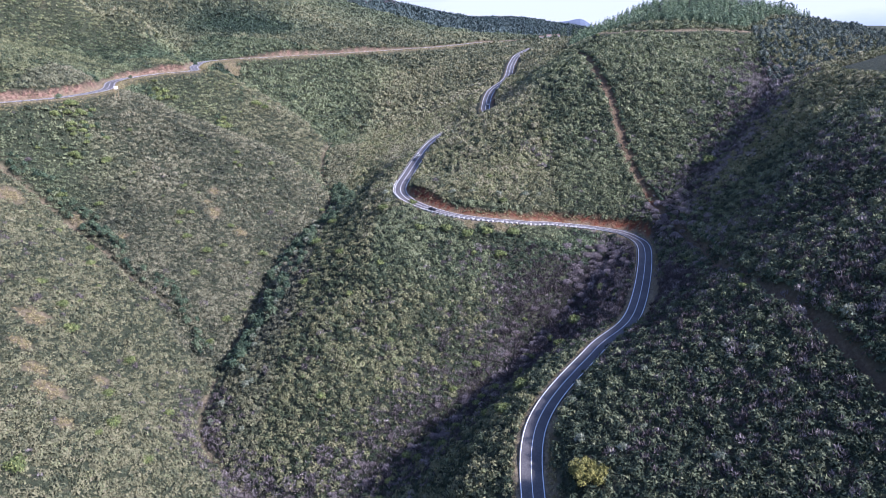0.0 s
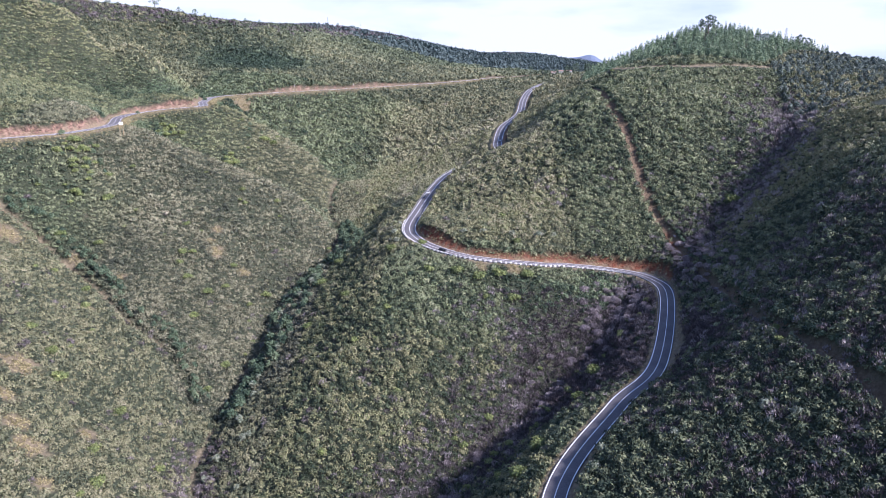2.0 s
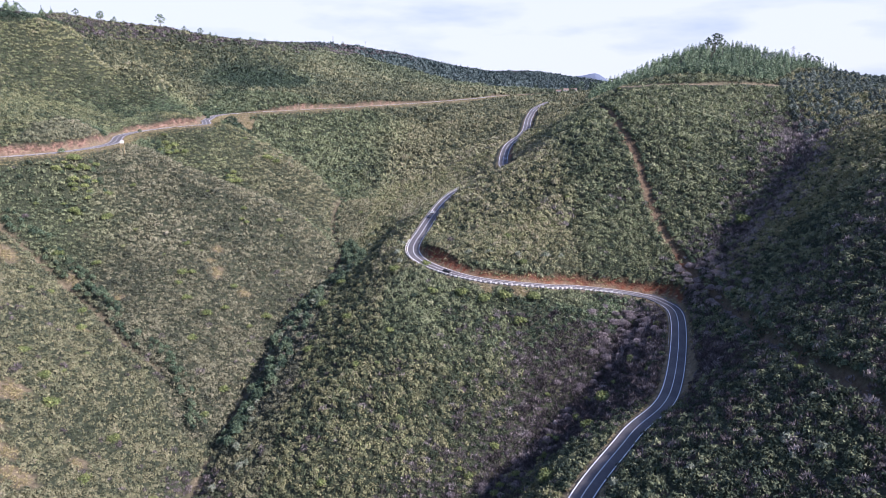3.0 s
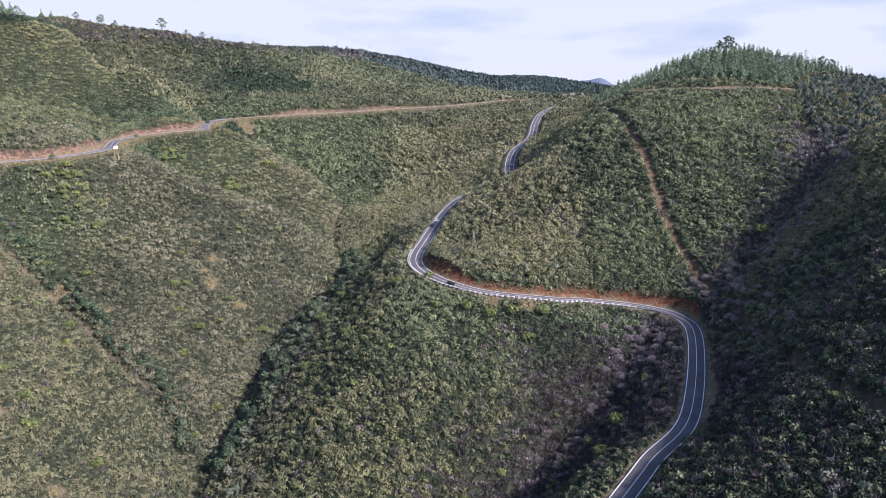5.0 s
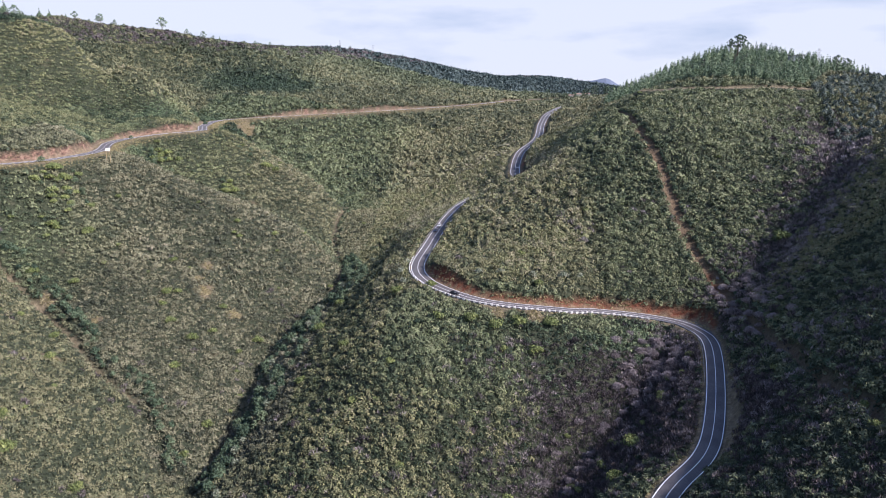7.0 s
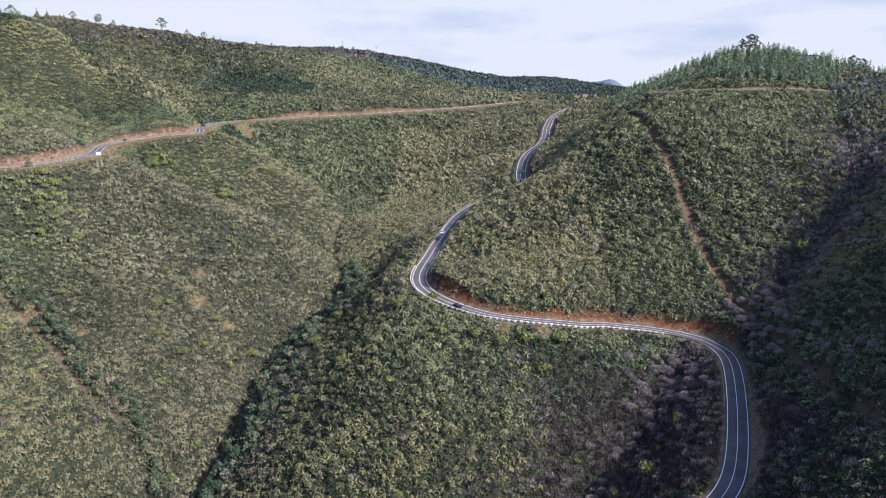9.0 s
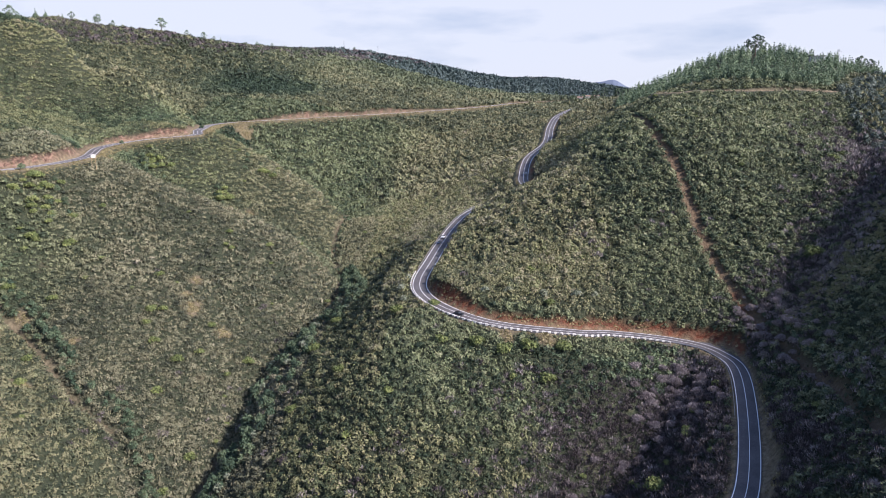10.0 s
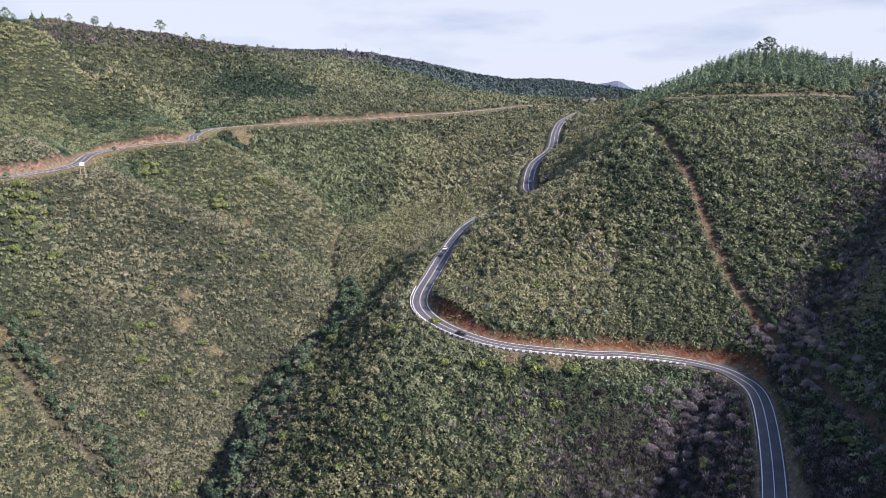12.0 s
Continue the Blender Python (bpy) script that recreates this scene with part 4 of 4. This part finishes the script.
plant(twiggy, [(116, 353, 1.1), (114, 346, 1.0), (117, 338, 0.9), (112, 358, 0.9), (119, 347, 0.8), (81, 341, 1.0), (87, 334, 1.1), (73, 336, 1.0), (78, 331, 0.9), (66, 328, 1.0), (84, 327, 0.8), (70, 344, 0.7), (60, 318, 0.9), (76, 320, 0.9),
              (52, 300, 0.8), (45, 288, 0.7), (66, 308, 0.9), (58, 292, 0.7), (88, 322, 0.8), (80, 312, 0.7), (36, 276, 0.7), (124, 356, 0.9), (122, 342, 0.9), (118, 330, 0.8), (120, 322, 0.8), (128, 366, 0.9), (112, 318, 0.7), (113, 304, 0.7), (42, 300, 0.7), (110, 292, 0.6)] + [p for p in jittered(64, 96, 318, 347, 7.5, 0.6, 1.1) + jittered(109, 129, 322, 368, 7.5, 0.6, 1.0) + [(p[0] + RNG.uniform(-9, 9), p[1] + RNG.uniform(-9, 9), RNG.uniform(0.4, 0.8)) for p in smooth_line(STREAM_EAST, 3.6)] if land(np.array([p[0]]), np.array([p[1]]))[2][0] > 7.5], "leafless bushes of the gully")

# ---- road furniture ----
MAT_WHITE = speckled("whitewash", (0.55, 0.53, 0.49), (0.78, 0.76, 0.71), 3.0, 0.8, 0.2, 0.02)
MAT_STEEL = speckled("galvanised_steel", (0.30, 0.31, 0.32), (0.46, 0.47, 0.48), 5.0, 0.45, 0.05, 0.01)
MAT_STEEL.node_tree.nodes["Principled BSDF"].inputs["Metallic"].default_value = 0.7
MAT_WOOD = speckled("weathered_wood", (0.26, 0.19, 0.10), (0.48, 0.38, 0.22), 5.0, 0.85)
MAT_CONCRETE = speckled("dark_concrete", (0.05, 0.05, 0.052), (0.12, 0.12, 0.12), 2.0, 0.85)
MAT_YELLOW = speckled("yellow_plastic", (0.55, 0.42, 0.05), (0.70, 0.56, 0.10), 6.0, 0.5)


def box(bm, size, at=(0, 0, 0), turn=0.0, bevel=0.0):
    made = bmesh.ops.create_cube(bm, size=1.0, matrix=pose(*at, 0, 0, turn) @ Matrix.Diagonal((*size, 1)))
    if bevel:
        edges = list({e for v in made["verts"] for e in v.link_edges})
        bmesh.ops.bevel(bm, geom=edges, offset=bevel, segments=1, affect="EDGES")


def index_near(line, x, y):
    return int(((line[:, 0] - x) ** 2 + (line[:, 1] - y) ** 2).argmin())


def along(line, i0, i1, step, off):
    """Points every step metres on a line between two indices, moved sideways by off: x, y, z, heading in degrees."""
    seg, n = line[i0:i1], side_vectors(line)[i0:i1]
    p = np.column_stack([seg[:, :2] + n * off, seg[:, 2]])
    s = np.concatenate([[0], np.cumsum(np.linalg.norm(np.diff(p[:, :2], axis=0), axis=1))])
    out = []
    for d in np.arange(0, s[-1], step):
        x, y, z = (np.interp(d, s, p[:, k]) for k in range(3))
        x2, y2 = (np.interp(min(d + 0.5, s[-1]), s, p[:, k]) for k in range(2))
        x1, y1 = (np.interp(max(d - 0.5, 0), s, p[:, k]) for k in range(2))
        out.append((x, y, z, math.degrees(math.atan2(y2 - y1, x2 - x1))))
    return out


def parapet():
    top = tagged(new("parapet"), "row of whitewashed stone blocks along the outer road edge", "parapet")
    a, b = index_near(ROAD_A, 80, 356), index_near(ROAD_A, -21, 402)
    shared = None
    for x, y, z, turn in along(ROAD_A, a, b, 2.5, -4.05):
        if shared is None:
            bm = bmesh.new()
            box(bm, (1.15, 0.42, 0.9), (0, 0, 0.28), 0, 0.05)
            ob = part("block", bm, MAT_WHITE, top)
            shared = ob.data
        else:
            ob = new("block", shared)
            ob.parent = top
        ob.matrix_basis = pose(x, y, z + RNG.uniform(-0.05, 0.05), 0, 0, turn + RNG.uniform(-3, 3))
    bm = bmesh.new()
    pts = along(ROAD_A, a, b, 3.2, -4.05)
    for (x, y, z, t), (x2, y2, z2, t2) in zip(pts, pts[1:]):
        box(bm, (math.hypot(x2 - x, y2 - y) + 0.1, 0.42, 0.5), ((x + x2) / 2, (y + y2) / 2, (z + z2) / 2 - 0.05), math.degrees(math.atan2(y2 - y, x2 - x)))
    part("footing", bm, MAT_CONCRETE, top, "low grey stone footing")


parapet()


def guard_rail(a, b, off):
    top = tagged(new("guard_rail"), "galvanised steel guard rail on short posts", "guard rail")
    pts = along(ROAD_A, a, b, 2.0, off)
    bm = bmesh.new()
    rows = []
    for x, y, z, t in pts:
        c, s_ = math.cos(radians(t)), math.sin(radians(t))
        rows.append([bm.verts.new((x - s_ * o, y + c * o, z + h)) for o, h in ((0, 0.45), (0.05, 0.52), (0, 0.60), (0.05, 0.68), (0, 0.76), (-0.04, 0.76), (-0.04, 0.45))])
    for p, q in zip(rows, rows[1:]):
        for k in range(7):
            bm.faces.new((p[k], q[k], q[(k + 1) % 7], p[(k + 1) % 7]))
    part("rail", bm, MAT_STEEL, top)
    shared = None
    for x, y, z, t in pts:
        if shared is None:
            bm = bmesh.new()
            box(bm, (0.12, 0.14, 1.1), (0, 0, 0.2), 0, 0.015)
            ob = part("post", bm, MAT_STEEL, top)
            shared = ob.data
        else:
            ob = new("post", shared)
            ob.parent = top
        ob.matrix_basis = pose(x, y, z, 0, 0, t)


guard_rail(index_near(ROAD_A, 97, 296), index_near(ROAD_A, 66, 357), -4.0)
guard_rail(index_near(ROAD_A, -20, 405), index_near(ROAD_A, 8, 516), -4.0)
a, b = index_near(ROAD_A, 88, 292), index_near(ROAD_A, 99, 333)
tagged(mesh_object("drain", *ribbon(ROAD_A[a:b], 3.9, 4.5, 0.12, 0.5), MAT_CONCRETE), "dark concrete drain along the inner road edge", "drain", kind="structure")


def marker_post(mat, label, height=1.1):
    top = tagged(new("marker_post"), label, "marker post")
    bm = bmesh.new()
    box(bm, (0.14, 0.10, height), (0, 0, height / 2 - 0.1), 0, 0.02)
    part("post", bm, mat, top)
    bm = bmesh.new()
    box(bm, (0.15, 0.11, 0.16), (0, 0, height * 0.72), 0, 0.01)
    part("reflector", bm, MAT_CONCRETE, top, "dark reflector band")
    return top


plant([marker_post(MAT_WHITE, "white marker post at the upper road's edge", 1.5)], [(-233, 700, 1), (-228, 712, 1), (-221, 722, 1), (-214, 730, 1), (-207, 735, 1), (-199, 741, 1), (-173, 768, 1.6), (-170, 774, 1.8), (-113, 815, 1.5)], "marker posts of the upper road")
plant([marker_post(MAT_YELLOW, "yellow-banded marker post on the outer bend", 1.2)], [(109, 349, 1), (108, 331, 1), (97, 276, 1), (92, 262, 1)], "marker posts of the bend")


def road_sign():
    top = tagged(new("road_sign"), "white rectangular sign on a steel pole inside the bend", "road sign")
    bm = bmesh.new()
    stem(bm, (0, 0, -0.4), (0, 0, 2.4), 0.05, 0.05)
    part("pole", bm, MAT_STEEL, top)
    bm = bmesh.new()
    box(bm, (1.3, 0.05, 0.6), (0, -0.05, 2.1), 0, 0.01)
    part("panel", bm, MAT_WHITE, top)
    return top


plant([road_sign()], [(89, 329, 1)])


def tall_board():
    top = tagged(new("signboard"), "white signboard on two tall wooden poles below the road", "signboard")
    for x in (-1.0, 1.0):
        bm = bmesh.new()
        stem(bm, (x, 0, -1.0), (x, 0, 8.2), 0.17, 0.13, 8)
        part("pole", bm, MAT_WOOD, top)
    bm = bmesh.new()
    box(bm, (2.4, 0.12, 1.8), (0, -0.2, 8.0), 0, 0.02)
    part("panel", bm, MAT_WHITE, top)
    return top


board = tall_board()
plant([board], [(-213, 464, 1)])
board.rotation_euler = (0, 0, radians(25))


def pylon():
    """A lattice pylon 44 m tall."""
    top = tagged(new("pylon"), "grey steel lattice power pylon on the ridge", "pylon")
    def corner(k, h):
        w = 3.4 * (1 - h / 50) + 0.35
        return Vector((w * (1 if k in (0, 3) else -1), w * (1 if k in (0, 1) else -1), h))
    for k in range(4):
        bm = bmesh.new()
        stem(bm, corner(k, -1), corner(k, 44), 0.15, 0.10, 4)
        part("leg", bm, MAT_STEEL, top)
    bm = bmesh.new()
    for j in range(11):
        for k in range(4):
            stem(bm, corner(k, 4 * j), corner((k + 1) % 4, 4 * j + 4), 0.06, 0.06, 3)
            stem(bm, corner((k + 1) % 4, 4 * j), corner(k, 4 * j + 4), 0.06, 0.06, 3)
    part("bracing", bm, MAT_STEEL, top)
    for h in (30, 35.5, 41):
        bm = bmesh.new()
        for side in (-1, 1):
            stem(bm, (0, 0.4, h + 1.4), (side * 5.5, 0, h), 0.13, 0.08, 4)
            stem(bm, (0, -0.4, h), (side * 5.5, 0, h), 0.13, 0.08, 4)
        part("arm", bm, MAT_STEEL, top)
    return top


plant([pylon()], [(372, 838, 0.84), (-236, 1370, 0.4), (-190, 1480, 0.45)], "power pylons")

# ---- buildings ----
MAT_WALL = speckled("rendered_wall", (0.50, 0.49, 0.46), (0.68, 0.67, 0.63), 1.2, 0.85)
MAT_ROOF = speckled("clay_roof", (0.17, 0.115, 0.09), (0.27, 0.19, 0.15), 3.0, 0.85)
MAT_GLASS = speckled("window_glass", (0.03, 0.035, 0.04), (0.05, 0.055, 0.06), 1.0, 0.1)


def house(label, wide, deep, high, flat=False):
    top = tagged(new("house"), label, "house")
    bm = bmesh.new()
    box(bm, (wide, deep, high + 3), (0, 0, high / 2 - 1.5))
    part("wall", bm, MAT_WALL, top)
    bm = bmesh.new()
    if flat:
        box(bm, (wide + 2.4, deep + 2.0, 0.5), (0.6, 0, high + 0.25), 0, 0.05)
    else:
        x, y = wide / 2 + 0.5, deep / 2 + 0.5
        low = [bm.verts.new(p) for p in ((-x, -y, high), (x, -y, high), (x, y, high), (-x, y, high))]
        up = [bm.verts.new(p) for p in ((-x, 0, high + deep * 0.28), (x, 0, high + deep * 0.28))]
        for f in ((low[0], low[1], up[1], up[0]), (low[2], low[3], up[0], up[1]), (low[1], low[2], up[1]), (low[3], low[0], up[0]), tuple(reversed(low))):
            bm.faces.new(f)
    part("roof", bm, MAT_ROOF if not flat else MAT_CONCRETE, top)
    n = max(2, int(wide / 3.5))
    for k in range(n):
        w = new("window")
        w.parent = top
        w.location = (-wide / 2 + wide * (k + 0.5) / n, -deep / 2 - 0.02, high * 0.55)
        bm = bmesh.new()
        box(bm, (1.3, 0.10, 1.4))
        part("frame", bm, MAT_WHITE, w)
        bm = bmesh.new()
        box(bm, (1.1, 0.06, 1.2), (0, -0.04, 0))
        part("pane", bm, MAT_GLASS, w)
    return top


villa = house("modern grey house with a flat roof among hilltop trees", 11, 7, 5.5, True)
plant([villa], [(292, 712, 1)])
villa.rotation_euler = (0, 0, radians(-12))
for wide, spot in ((9, (152, 1112, 1)), (7, (166, 1140, 1)), (10, (182, 1165, 1))):
    cottage = house("small white house on the saddle", wide, 7, 4.2)
    plant([cottage], [spot], "houses on the saddle")
    cottage.rotation_euler = (0, 0, radians(RNG.uniform(-25, 25)))

# ---- cars ----
MAT_TYRE = speckled("tyre_rubber", (0.012, 0.012, 0.012), (0.03, 0.03, 0.03), 8.0, 0.8)


def car(label, paint):
    mat = material("car_paint", 0.25)
    finish(mat, paint)
    top = tagged(new("car"), label, "car")
    def hull(name, outline, half, mat_, inset=0.0):
        bm = bmesh.new()
        sides = []
        for sgn in (-1, 1):
            sides.append([bm.verts.new((x, sgn * (half - inset * (z > 1.0)), z)) for x, z in outline])
        n = len(outline)
        for k in range(n):
            bm.faces.new((sides[0][k], sides[0][(k + 1) % n], sides[1][(k + 1) % n], sides[1][k]))
        bm.faces.new(sides[0])
        bm.faces.new(list(reversed(sides[1])))
        bmesh.ops.recalc_face_normals(bm, faces=bm.faces)
        bmesh.ops.bevel(bm, geom=list(bm.edges), offset=0.05, segments=2, affect="EDGES")
        return part(name, bm, mat_, top)
    hull("body", [(-2.1, 0.30), (2.1, 0.30), (2.15, 0.62), (1.9, 0.80), (0.9, 0.92), (-1.9, 0.95), (-2.15, 0.7)], 0.87, mat)
    hull("cabin", [(0.95, 0.90), (0.25, 1.40), (-1.35, 1.42), (-1.95, 0.93)], 0.80, MAT_GLASS, 0.14)
    hull("roof", [(0.22, 1.39), (0.15, 1.46), (-1.25, 1.47), (-1.35, 1.40)], 0.66, mat)
    for x in (-1.35, 1.35):
        for y in (-0.8, 0.8):
            wheel = new("wheel")
            wheel.parent, wheel.location = top, (x, y, 0.32)
            bm = bmesh.new()
            bmesh.ops.create_cone(bm, cap_ends=True, segments=14, radius1=0.32, radius2=0.32, depth=0.2, matrix=pose(0, 0, 0, 90, 0, 0))
            part("tyre", bm, MAT_TYRE, wheel)
            bm = bmesh.new()
            bmesh.ops.create_cone(bm, cap_ends=True, segments=10, radius1=0.19, radius2=0.19, depth=0.215, matrix=pose(0, 0, 0, 90, 0, 0))
            part("rim", bm, MAT_STEEL, wheel)
    return top


for label, paint, (px, py), off, back in (("dark grey hatchback on the valley road", (0.03, 0.032, 0.038), (-8, 355), -1.6, 0), ("white hatchback on the valley road", (0.75, 0.75, 0.75), (-14, 454), -1.6, 0),
                                          ("dark blue hatchback following on the valley road", (0.03, 0.04, 0.07), (-17, 444), -1.6, 0), ("white van-like car on the far road bend", (0.78, 0.78, 0.78), (33, 566), 1.6, 180)):
    i = index_near(ROAD_A, px, py)
    x, y, z, turn = along(ROAD_A, max(i - 3, 0), i + 4, 1.5, off)[2]
    vehicle = car(label, paint)
    vehicle.matrix_basis = pose(x, y, z + 0.17, 0, 0, turn + 180 - back)
    tagged(vehicle, group="cars on the road")
